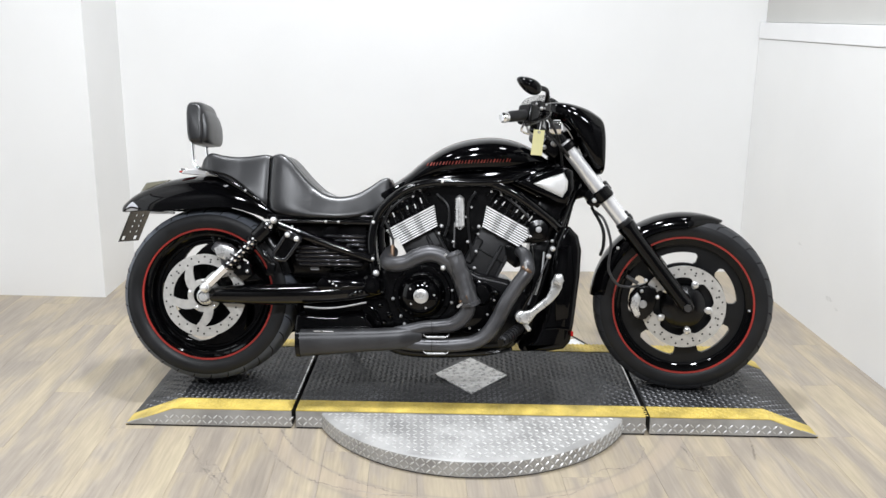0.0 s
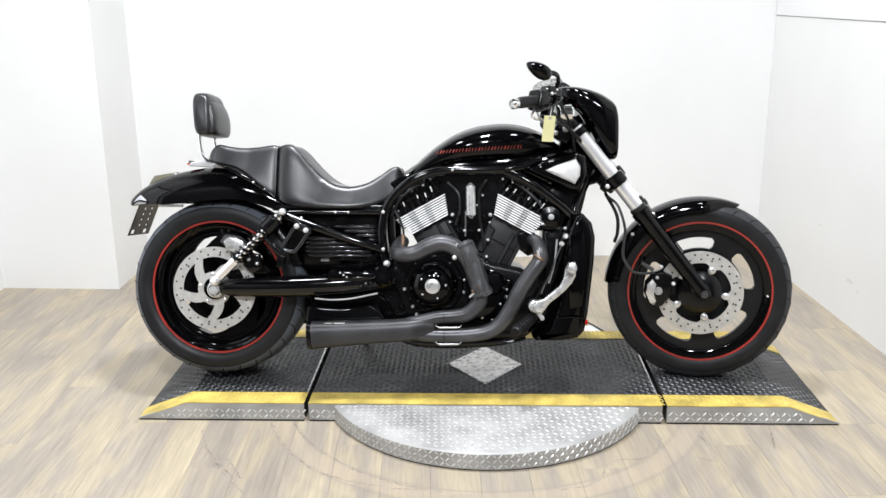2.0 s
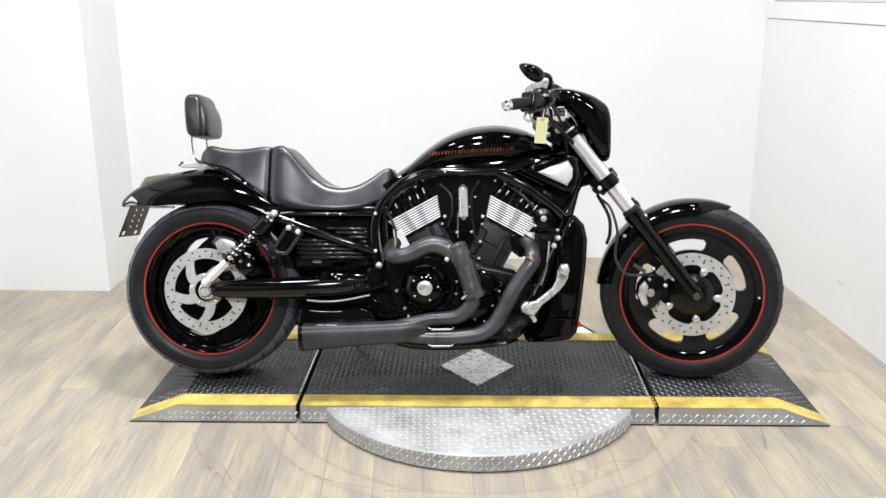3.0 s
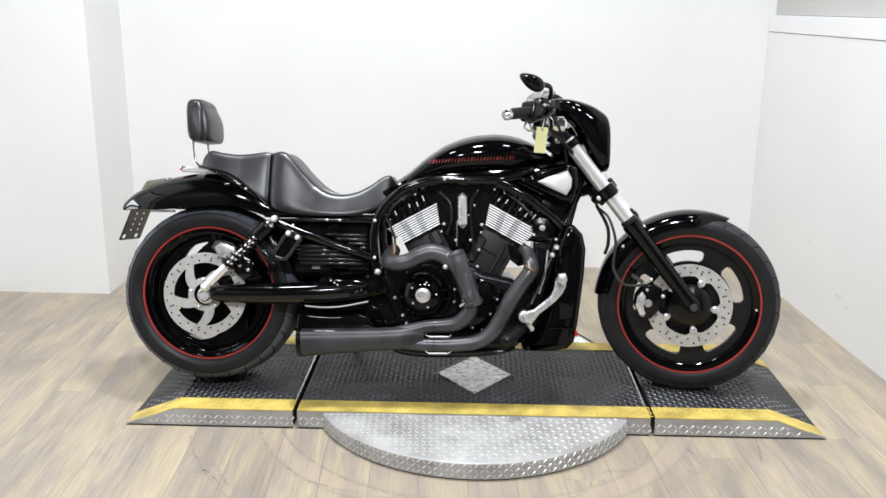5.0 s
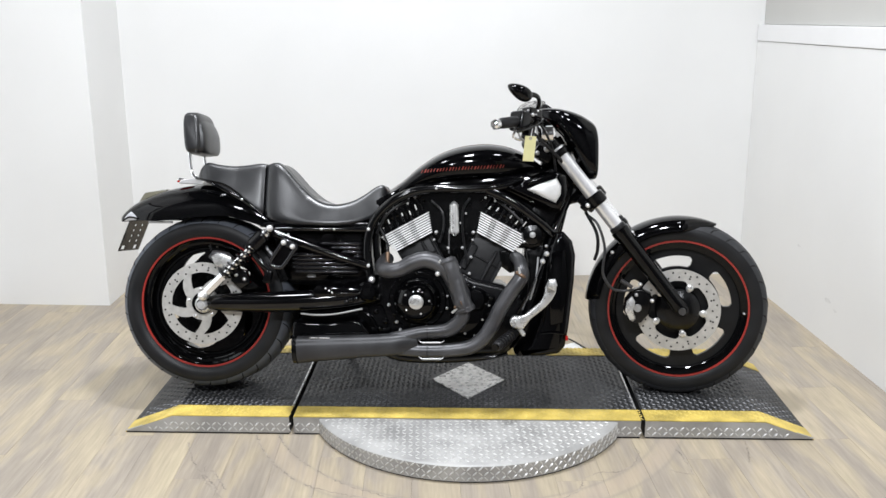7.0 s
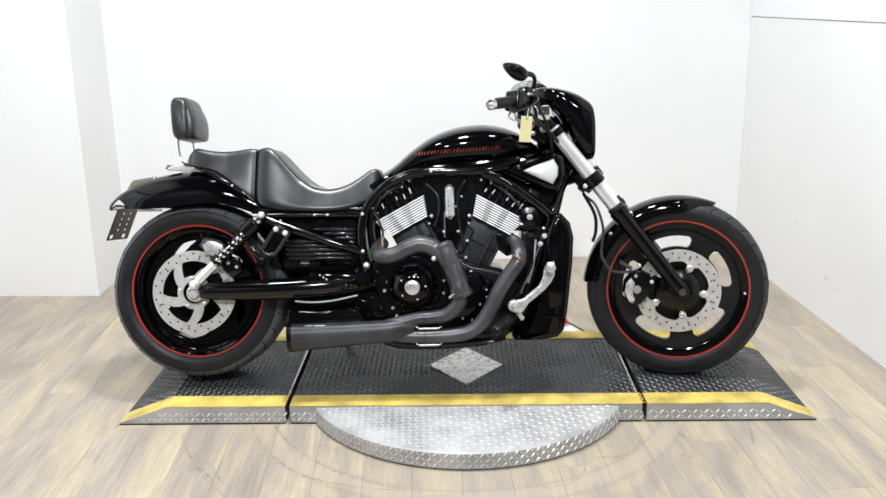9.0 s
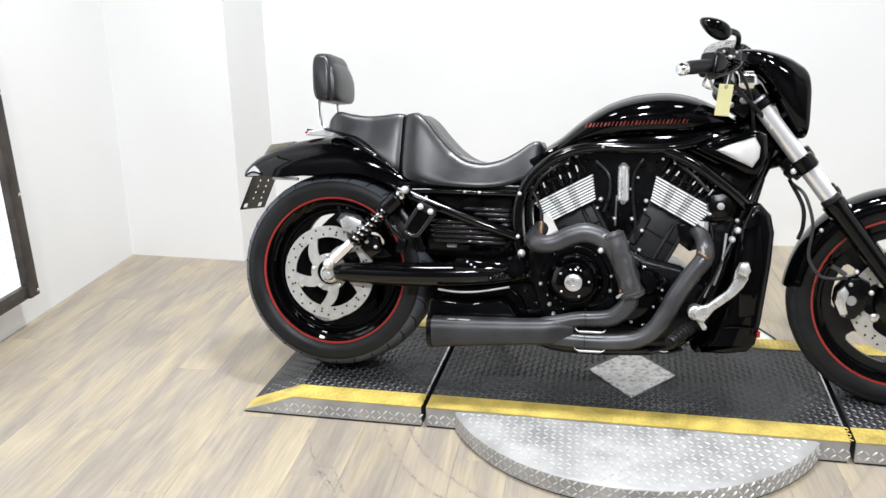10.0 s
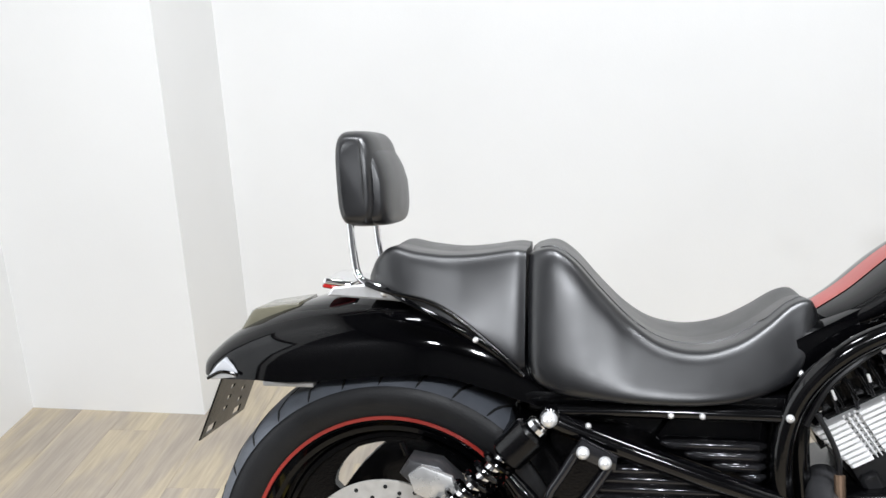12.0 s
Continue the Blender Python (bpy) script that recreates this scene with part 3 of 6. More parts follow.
def wheel(name, centre, r, w, bead, tread_mat, label):
    hub = part(name, lathe([(0.0, -w * 0.36), (0.038, -w * 0.36), (0.044, -w * 0.3), (0.05, w * 0.3), (0.0, w * 0.36)], centre, 40), SATIN, bike, label)
    half = tyre_profile(r, w, bead)
    side = [(q, -y) for q, y in half[:-1]][::-1]
    tyre = part("tyre", lathe(half + side, centre, 112), RUBBER, hub, "black road tyre with worn grooved tread")
    crown = [(q + 0.0012, y * 1.014) for q, y in half[3:]] + [(q + 0.0012, y * 1.014) for q, y in side[:4]]
    part("tread", lathe(crown, centre, 112), tread_mat, hub, "worn grey tread band")
    grooves = []
    ys, rs = [-y for q, y in half[2:]][::-1], [q for q, y in half[2:]][::-1]
    for k in range(30):
        for sgn in (-1, 1):
            for y0, y1, da, a0 in ((0.10, 0.44, 0.17, 0.0), (0.32, 0.478, 0.06, 0.11)):
                pts = []
                for u in (0, 0.2, 0.4, 0.6, 0.8, 1):
                    y = w * (y0 + (y1 - y0) * u)
                    rr = float(np.interp(y, ys, rs)) - 0.0007
                    aa = 2 * math.pi * k / 30 + a0 + da * u + (0.05 if sgn > 0 else 0)
                    pts.append((centre[0] + rr * math.cos(aa), centre[1] + sgn * y * 1.014, centre[2] + rr * math.sin(aa)))
                grooves.append(tube(pts, [0.0010, 0.0030, 0.0034, 0.0034, 0.0028, 0.0010], n=6, sides=5, smooth_path=False))
    part("tread_pattern", merged(grooves), BORE, hub)["kind"] = "stuff"
    lip = bead + 0.006
    part("rim", lathe([(bead - 0.02, w * 0.40), (lip, w * 0.425), (lip, w * 0.44), (bead - 0.004, w * 0.44), (bead - 0.024, w * 0.36), (bead - 0.03, 0.0), (bead - 0.024, -w * 0.36), (bead - 0.004, -w * 0.44), (lip, -w * 0.44), (lip, -w * 0.425), (bead - 0.02, -w * 0.40), (bead - 0.016, 0.0)], centre, 96, True), GLOSS, hub, "gloss black rim")
    for sgn in (-1, 1):
        part("pinstripe", lathe([(lip - 0.0060, sgn * w * 0.437), (lip - 0.0052, sgn * (w * 0.44 + 0.0035)), (lip + 0.0004, sgn * (w * 0.44 + 0.004)), (lip + 0.0015, sgn * w * 0.43)], centre, 96), RED, hub, "thin red rim pinstripe")
    return hub


rear_wheel = wheel("rear_wheel", REAR, 0.318, 0.235, 0.2325, BLUERUB, "wide black rear wheel with a red pinstripe")
front_wheel = wheel("front_wheel", FRONT, 0.3225, 0.125, 0.2465, GREYRUB, "black front wheel with a red pinstripe")


part("rim_step", lathe([(0.212, -0.030), (0.206, -0.052), (0.199, -0.060), (0.192, -0.060), (0.188, -0.054), (0.188, -0.030)], REAR, 96), SHINE, rear_wheel, "glossy inner step of the rim")
part("valve_stem", rod((REAR[0] + 0.030, -0.05, REAR[2] + 0.226), (REAR[0] + 0.028, -0.062, REAR[2] + 0.200), 0.0042, 8), DULLAL, rear_wheel)


def slot_test(r0, r1, share, phase, count=5):
    def hole(r, a):
        f = ((a - phase) / (2 * math.pi) * count) % 1.0
        d = abs(f - 0.5)
        mid, half = (r0 + r1) / 2, (r1 - r0) / 2
        ease = max(0.0, 1 - ((r - mid) / half) ** 2) ** 0.5 if abs(r - mid) < half else 0
        return r0 < r < r1 and d < share / 2 - 0.06 * (1 - ease)
    return hole


def swoosh(r, a):
    """Blade-shaped slots that sweep outwards to a point."""
    u = ((radians(136) - a) / radians(40)) % (2 * math.pi / 5 / radians(40))
    return u < 1 and 0.134 + 0.046 * u ** 1.6 < r < 0.149 + 0.033 * min(1.0, u / 0.6) ** 0.7


part("wheel_face", pierced(FRONT, [0.04, 0.07, 0.10, 0.154, 0.158, 0.163, 0.170, 0.178, 0.185, 0.190, 0.194, 0.2, 0.228], 420, -0.028, -0.010, slot_test(0.154, 0.194, 0.62, radians(61))), WHEELBLACK, front_wheel, "black disc wheel face with oval slots")
part("wheel_face", pierced(REAR, [0.04, 0.07, 0.10] + [0.130 + 0.0018 * k for k in range(31)] + [0.21], 600, -0.055, -0.035, swoosh), SATIN, rear_wheel, "black disc wheel face with oval slots")


def front_hole(r, a):
    f = ((a - radians(65)) / (2 * math.pi) * 5) % 1.0
    tab = 0.085 + 0.13 * max(0.0, (r - 0.088) / 0.02) ** 3 if r > 0.080 else 0.085 * max(0.0, (r - 0.074) / 0.006) ** 0.5
    return r < 0.108 and abs(f - 0.5) < 0.5 - tab


def rear_hole(r, a):
    f = ((a - 0.2) / (2 * math.pi) * 5) % 1.0
    return 0.060 < r < 0.111 and 0.10 - 0.08 * (r - 0.06) / 0.05 < f < 0.62 + 0.16 * (r - 0.06) / 0.05


def swirl(r):
    return -0.50 * min(1.0, max(0.0, (r - 0.05) / 0.062)) ** 1.1


def brake_disc(centre, y, hole, radii, parent, holes, label, twist=lambda r: 0.0):
    disc = part("brake_disc", pierced(centre, radii, 400, y - 0.0025, y + 0.0025, hole, twist), STEEL, parent, label)
    dots = []
    for k in range(holes):
        for j, r in enumerate((0.121, 0.138, 0.130)):
            if j == 2 and k % 3:
                continue
            a = 2 * math.pi * (k + 0.5 * j) / holes
            dots.append(lathe([(0.0, 0.0), (0.0036, 0.0)], (centre[0] + r * math.cos(a), y - 0.0031, centre[2] + r * math.sin(a)), 8))
    part("hole_pattern", merged(dots), BORE, parent)["kind"] = "stuff"
    return disc


brake_disc(FRONT, -0.072, front_hole, [0.074, 0.0752, 0.077, 0.080, 0.084, 0.088, 0.092, 0.095, 0.098, 0.101, 0.104, 0.106, 0.108, 0.130, 0.150], front_wheel, 20, "drilled floating brake disc")
brake_disc(REAR, -0.148, rear_hole, [0.040, 0.052, 0.060, 0.066, 0.071, 0.076, 0.082, 0.088, 0.094, 0.1, 0.106, 0.112, 0.130, 0.148], rear_wheel, 18, "drilled steel brake disc with swirled openings", swirl)
part("disc_carrier", lathe([(0.0, -0.03), (0.03, -0.032), (0.05, -0.028), (0.078, -0.012), (0.082, 0.012), (0.05, 0.02)], (FRONT[0], -0.06, FRONT[2]), 48), SATIN, front_wheel)
for k in range(5):
    a = radians(65 + 72 * k)
    bolt(FRONT[0] + 0.090 * math.cos(a), -0.075, FRONT[2] + 0.090 * math.sin(a), 0.0135, 0.005, ALLOY, front_wheel)
    a = radians(25 + 72 * k)
    bolt(REAR[0] + 0.052 * math.cos(a), -0.151, REAR[2] + 0.052 * math.sin(a), 0.008, 0.005, ALLOY, rear_wheel)
bolt(1.102, -0.045, 0.305, 0.006, 0.018, CHROME, front_wheel, "valve_stem")

# fork, front fender
AX, TOP = Vector((0.876, -0.118, 0.326)), Vector((0.423, -0.118, 0.901))
for sgn in (1, -1):
    def fy(v, dy=0.0):
        return Vector((v[0], (v[1] + dy) * sgn, v[2]))
    f = lambda s: AX.lerp(TOP, s)
    leg = part("fork_leg", tube([fy(f(-0.02)), fy(f(0.02)), fy(f(0.06)), fy(f(0.46)), fy(f(0.475)), fy(f(0.50))], [0.022, 0.03, 0.027, 0.030, 0.034, 0.034], sides=20, smooth_path=False), GLOSS, bike, "gloss black fork slider with a chrome upper tube")
    part("fork_tube", rod(fy(f(0.49)), fy(f(1.0)), 0.0255, 22), SATINCHROME, leg, "bright chrome fork tube")
    part("dust_seal", rod(fy(f(0.497)), fy(f(0.525)), 0.030, 20, 0.004), HOSE, leg)
    part("fork_cap", rod(fy(f(1.0)), fy(f(1.045)), 0.024, 16, 0.004), SATIN, leg)
    part("axle_clamp", rod((AX.x, sgn * -0.142, AX.z), (AX.x, sgn * -0.085, AX.z), 0.022, 18, 0.004), SATIN, leg)
    part("axle_nut", rod((AX.x, sgn * -0.155, AX.z), (AX.x, sgn * -0.141, AX.z), 0.014, 6), DARKALLOY, leg)
    d = (TOP - AX).normalized()
    part("fork_clamp", rod(fy(f(0.655)), fy(f(0.715)), 0.036, 20, 0.005), SATIN, leg)
    part("clamp_lug", obox((0.04, 0.03, 0.03), pose(f(0.685).x - 0.034, sgn * -0.12, f(0.685).z - 0.022, 0, -52, 0), 0.006), SATIN, leg)
    bolt(f(0.685).x - 0.028, -0.137, f(0.685).z - 0.02, 0.011, 0.006, CHROME, leg) if sgn > 0 else None
    part("top_clamp", rod(fy(f(0.955)), fy(f(0.99)), 0.034, 20, 0.005), SATIN, leg)
part("lower_triple_clamp", obox((0.07, 0.22, 0.04), pose(0.535, 0, 0.705, 0, 38, 0), 0.008), SATIN, bike)
part("upper_triple_clamp", obox((0.07, 0.22, 0.03), pose(0.415, 0, 0.882, 0, 38, 0), 0.008), SATIN, bike)
part("steering_stem", rod((0.545, 0, 0.69), (0.40, 0, 0.87), 0.03, 16), SATIN, bike)


def arch(centre, r, a0, a1, hw, n, taper=0.25):
    """A curved mudguard shell round a wheel, from the angle a0 to a1 (degrees)."""
    rings = []
    for i in range(n):
        u = i / (n - 1)
        a = radians(a0 + (a1 - a0) * u)
        w = hw * min(1.0, (u / 0.1 + 0.6), ((1 - u) / taper) ** 0.6 + 0.12)
        drop = 0.05 * min(1.0, ((1 - u) / taper) ** 0.7 + 0.1)
        ring = []
        for layer, k0 in ((0.0, range(13)), (-0.004, range(12, -1, -1))):
            for k in k0:
                b = math.pi * k / 12
                y = -w * math.cos(b)
                rr = r + layer - drop * (1 - math.sin(b) ** 0.6)
                ring.append((centre[0] + rr * math.cos(a), centre[1] + y * (1 + layer * 10), centre[2] + rr * math.sin(a)))
        rings.append(ring)
    return skin(rings)


ff = part("front_fender", arch(FRONT, 0.338, 176, 67, 0.080, 44), GLOSS, bike, "gloss black front fender")
for a, rr in ((131, 0.325), (121, 0.33), (139, 0.318)):
    bolt(FRONT[0] + rr * math.cos(radians(a)), -0.082, FRONT[2] + rr * math.sin(radians(a)), 0.008, 0.006, CHROME, ff)

# front caliper and brake line
cal = part("front_caliper", prism([(0.690, 0.282), (0.672, 0.318), (0.676, 0.352), (0.700, 0.390), (0.732, 0.398), (0.768, 0.380), (0.772, 0.345), (0.758, 0.300), (0.735, 0.272), (0.712, 0.268)], -0.118, -0.05, 0.010, 2), SATIN, bike, "black brake caliper with an alloy side plate")
part("side_plate", prism([(0.694, 0.284), (0.677, 0.32), (0.682, 0.352), (0.700, 0.372), (0.713, 0.352), (0.706, 0.32), (0.714, 0.290)], -0.130, -0.115, 0.004, 2), ALLOY, cal, "bright alloy caliper side plate")
part("caliper_badge", lathe([(0.0, -0.004), (0.013, -0.004), (0.015, 0)], (0.721, -0.118, 0.328), 20), DULLAL, cal)
for x, z in ((0.728, 0.415), (0.772, 0.356), (0.716, 0.376), (0.704, 0.285)):
    bolt(x, -0.118, z, 0.0095 if x > 0.72 else 0.007, 0.007, CHROME if x > 0.72 else DULLAL, cal)
part("brake_hose", tube([(0.54, -0.10, 0.66), (0.575, -0.14, 0.63), (0.60, -0.15, 0.55), (0.595, -0.15, 0.46), (0.625, -0.14, 0.405), (0.66, -0.13, 0.392), (0.705, -0.12, 0.395)], 0.0048, sides=8), DARKALLOY, bike, "grey braided brake line")
part("brake_hose", tube([(0.53, -0.08, 0.67), (0.57, -0.12, 0.60), (0.575, -0.12, 0.54), (0.565, -0.11, 0.50)], 0.006, sides=8), HOSE, bike)
part("banjo_bolt", rod((0.66, -0.13, 0.43), (0.70, -0.125, 0.405), 0.007, 10), DARKALLOY, bike)

# tank cover
tank_rows = [(-0.215, 0.728, 0.690, 0.062), (-0.19, 0.744, 0.690, 0.088), (-0.15, 0.772, 0.70, 0.108), (-0.09, 0.824, 0.725, 0.128), (-0.02, 0.870, 0.742, 0.142), (0.05, 0.897, 0.750, 0.150), (0.12, 0.909, 0.754, 0.150), (0.18, 0.910, 0.757, 0.145), (0.245, 0.898, 0.768, 0.130), (0.305, 0.872, 0.788, 0.105), (0.35, 0.842, 0.806, 0.075), (0.372, 0.826, 0.815, 0.045)]
tank = part("tank_cover", body(tank_rows, 48, 2.3, 40), GLOSS, bike, "gloss black tank cover with a red centre stripe")


def tank_at(x):
    q = list(zip(*curve_through(tank_rows, 240)))
    return [float(np.interp(x, q[0], q[i])) for i in (1, 2, 3)]


def on_tank_z(x, z, lift=0.002, e=2.3):
    """A point on the tank's right side at the height z."""
    zt, zb, hw = tank_at(x)
    s = min(0.999, max(-0.999, (z - (zt + zb) / 2) / ((zt - zb) / 2)))
    return Vector((x, -hw * (1 - abs(s) ** e) ** (1 / e) - lift, z))


# red centre stripe over the crown
bm = bmesh.new()
grid = []
for i in range(40):
    x = -0.213 + (0.33 + 0.213) * i / 39
    zt, zb, hw = tank_at(x)
    row = []
    for k in range(9):
        y = -0.034 + 0.068 * k / 8
        s = (1 - min(1, abs(y) / hw) ** 2.3) ** (1 / 2.3)
        row.append(bm.verts.new((x, y, (zt + zb) / 2 + (zt - zb) / 2 * s + 0.0014)))
    grid.append(row)
for i in range(39):
    for k in range(8):
        bm.faces.new((grid[i][k], grid[i + 1][k], grid[i + 1][k + 1], grid[i][k + 1]))
part("tank_stripe", bm, RED, tank, "red racing stripe")
# lettering as plain slanted bars in dark red
bars = []
for i in range(27):
    x = -0.078 + 0.0112 * i
    bm = bmesh.new()
    t = (0.0115, 0.0122, 0.0108)[i % 3]
    z0 = 0.799 + 0.00088 * i - 0.000006 * i * i
    w = (0.0030, 0.0052, 0.0036, 0.0026)[i % 4]
    v = [bm.verts.new(on_tank_z(x + dx + dz * 0.45, z0 + dz, 0.002)) for dx, dz in ((0, 0), (w, 0), (w, t), (0, t))]
    bm.faces.new(v)
    bars.append(bm)
part("tank_lettering", merged(bars), DULLRED, tank, "row of slanted dark red bars", smooth=False)

# seats
rider = [(-0.642, 0.826, 0.651, 0.135), (-0.63, 0.833, 0.631, 0.15), (-0.602, 0.836, 0.617, 0.16), (-0.57, 0.815, 0.611, 0.165), (-0.53, 0.77, 0.608, 0.168), (-0.485, 0.725, 0.607, 0.172), (-0.44, 0.696, 0.607, 0.173), (-0.385, 0.686, 0.607, 0.168), (-0.33, 0.697, 0.611, 0.155), (-0.285, 0.722, 0.621, 0.138), (-0.245, 0.751, 0.639, 0.118), (-0.218, 0.757, 0.688, 0.095), (-0.205, 0.742, 0.715, 0.07)]


def saddle_ring(q, dish):
    """A seat's section: broad flanks that lean in under a soft crease, corners rounded by cutting them thrice."""
    x, zt, zb, hw = q[:4]
    h = zt - zb
    top = hw * (0.97 - 0.27 * min(1.0, h / 0.12))
    half = [(0.0, zb), (hw * 0.88, zb), (hw * 1.02, zb + 0.05 * h), (hw * 0.52 + top * 0.5, zb + 0.5 * h), (top * 1.02, zt - 0.02 * h), (top * 0.80, zt), (0.0, zt - dish)]
    for _ in range(3):
        cut = [half[0]]
        for p, r in zip(half, half[1:]):
            cut += [(p[0] * 0.75 + r[0] * 0.25, p[1] * 0.75 + r[1] * 0.25), (p[0] * 0.25 + r[0] * 0.75, p[1] * 0.25 + r[1] * 0.75)]
        half = cut + [half[-1]]
    return [(x, y, z) for y, z in half] + [(x, -y, z) for y, z in half[-2:0:-1]]


def saddle(rows, n, dish):
    return skin([saddle_ring(q, dish) for q in curve_through(rows, n)])


seat = part("rider_seat", saddle(rider, 60, 0.004), LEATHER, bike, "smooth black vinyl rider seat with a deep bucket")
seam = []
for q in curve_through(rider, 60)[6:-6]:
    p = min((r for r in saddle_ring(q, 0.004) if r[1] < -0.4 * q[3]), key=lambda r: abs(r[2] - (q[1] - 0.10 * (q[1] - q[2]))) - r[2])
    seam.append((p[0], p[1], p[2]))
part("seat_piping", tube(seam, 0.0016, sides=6), LEATHER, seat)
pillion = [(-0.902, 0.790, 0.776, 0.075), (-0.887, 0.818, 0.770, 0.100), (-0.862, 0.836, 0.760, 0.115), (-0.82, 0.829, 0.742, 0.126), (-0.77, 0.824, 0.715, 0.134), (-0.72, 0.827, 0.685, 0.140), (-0.668, 0.834, 0.652, 0.144), (-0.647, 0.832, 0.645, 0.138)]
pseat = part("pillion_seat", saddle(pillion, 40, 0.003), LEATHER, bike, "smooth black vinyl pillion seat")
part("seat_trim", tube([(-0.90, -0.112, 0.778), (-0.862, -0.136, 0.770), (-0.79, -0.146, 0.755), (-0.74, -0.149, 0.726), (-0.69, -0.15, 0.685), (-0.647, -0.15, 0.645)], 0.004, sides=8), SATIN, pseat)

# rear fender: a deep U-shaped shell
fend = [(-1.201, 0.638, 0.624, 0.050), (-1.184, 0.655, 0.617, 0.085), (-1.146, 0.685, 0.618, 0.112), (-1.09, 0.714, 0.622, 0.130), (-1.02, 0.738, 0.622, 0.141), (-0.94, 0.753, 0.630, 0.146), (-0.86, 0.760, 0.638, 0.147), (-0.78, 0.757, 0.640, 0.147), (-0.70, 0.735, 0.620, 0.145), (-0.64, 0.700, 0.600, 0.140), (-0.60, 0.660, 0.590, 0.135)]
rings = []
for q in curve_through(fend, 52):
    x, zt, zb, hw = q
    ring = []
    for layer, order in ((0.0, range(21)), (0.005, range(20, -1, -1))):
        for k in order:
            u = k / 20
            a = math.pi * (1 - u)
            c, s = math.cos(a), math.sin(a)
            z = zb + (zt - zb - layer) * abs(s) ** (2 / 2.6)
            ring.append((x, (hw - layer) * math.copysign(abs(c) ** (2 / 2.9), c), z))
    rings.append(ring)
fender = part("rear_fender", skin(rings), GLOSS, bike, "long gloss black rear fender")
part("fender_rail", tube([(-0.865, -0.125, 0.772), (-0.83, -0.145, 0.757), (-0.77, -0.152, 0.73), (-0.70, -0.153, 0.69), (-0.655, -0.152, 0.652)], 0.0045, sides=10, flat=0.6), GLOSS, fender, "black seat rail with bright bolts")
for x, z in ((-0.72, 0.700),):
    bolt(x, -0.156, z, 0.006, 0.006, CHROME, fender)
lens = part("signal_lens", prism([(-1.164, 0.626), (-1.150, 0.644), (-1.138, 0.654), (-1.122, 0.642), (-1.114, 0.632), (-1.118, 0.623), (-1.16, 0.619)], -0.127, -0.100, 0.005, 2), LENS, fender, "clear wedge-shaped tail signal lens")
part("lens_rim", tube([(-1.164, -0.1285, 0.622), (-1.140, -0.1295, 0.634), (-1.112, -0.1295, 0.630)], 0.0028, sides=6), GLOSS, lens)
part("under_strip", box(-1.07, -0.985, -0.13, -0.11, 0.612, 0.621, 0.003), DULLAL, fender)
part("tail_lamp", prism([(-1.148, 0.668), (-1.114, 0.722), (-1.108, 0.726), (-1.03, 0.738), (-1.02, 0.70), (-1.12, 0.66)], -0.055, 0.055, 0.005, 2), SMOKED, fender, "smoked olive tail lamp lens")

# plate bracket: a pierced sheet below the tail
def bracket_hole(i, j):
    return (i in (3, 6, 9, 12) and j in (4, 8)) or (i in (15, 16) and j in (1, 2, 8, 9))


bm = bmesh.new()
P0, P1 = Vector((-1.148, 0, 0.628)), Vector((-1.196, 0, 0.508))
NI, NJ = 18, 12
cells = {(i, j) for i in range(NI) for j in range(NJ) if not bracket_hole(i, j)}
for i, j in cells:
    v = []
    for a, b in ((i, j), (i + 1, j), (i + 1, j + 1), (i, j + 1)):
        p = P0.lerp(P1, a / NI)
        v.append(bm.verts.new((p.x, -0.10 + 0.20 * b / NJ, p.z)))
    bm.faces.new(v)
bmesh.ops.remove_doubles(bm, verts=bm.verts, dist=1e-5)
ret = bmesh.ops.extrude_face_region(bm, geom=list(bm.faces))
for v in (g for g in ret["geom"] if isinstance(g, bmesh.types.BMVert)):
    v.co.x += 0.003
part("plate_bracket", bm, SATIN, bike, "black pierced number plate bracket", smooth=False)

# backrest
back = part("backrest", tube([(-0.785, -0.10, 0.752), (-0.84, -0.105, 0.764), (-0.895, -0.10, 0.776), (-0.916, -0.096, 0.790), (-0.924, -0.093, 0.82), (-0.931, -0.09, 0.88)], 0.0065, sides=10), CHROME, bike, "chrome sissy bar with a black vinyl pad")
part("upright", tube([(-0.785, 0.10, 0.752), (-0.84, 0.105, 0.764), (-0.895, 0.10, 0.776), (-0.916, 0.096, 0.790), (-0.924, 0.093, 0.82), (-0.931, 0.09, 0.88)], 0.0065, sides=10), CHROME, back)
part("mount_plate", prism([(-0.965, 0.758), (-0.955, 0.772), (-0.90, 0.778), (-0.86, 0.768), (-0.80, 0.752), (-0.78, 0.744), (-0.86, 0.752)], -0.112, -0.104, 0.003, 1), BOLT, back)
part("cross_plate", obox((0.052, 0.13, 0.013), pose(-0.960, 0.0, 0.772, 0, 8, 0), 0.0065, 3), CHROME, back, "chrome reflector housing across the fender")
part("rack_reflector", obox((0.052, 0.131, 0.007), pose(-0.961, 0.0, 0.7645, 0, 8, 0), 0.0045, 3), REDLENS, back, "red reflector under its chrome housing")
for x, z in ((-0.87, 0.764), (-0.82, 0.754)):
    bolt(x, -0.113, z, 0.008, 0.007, CHROME, back)
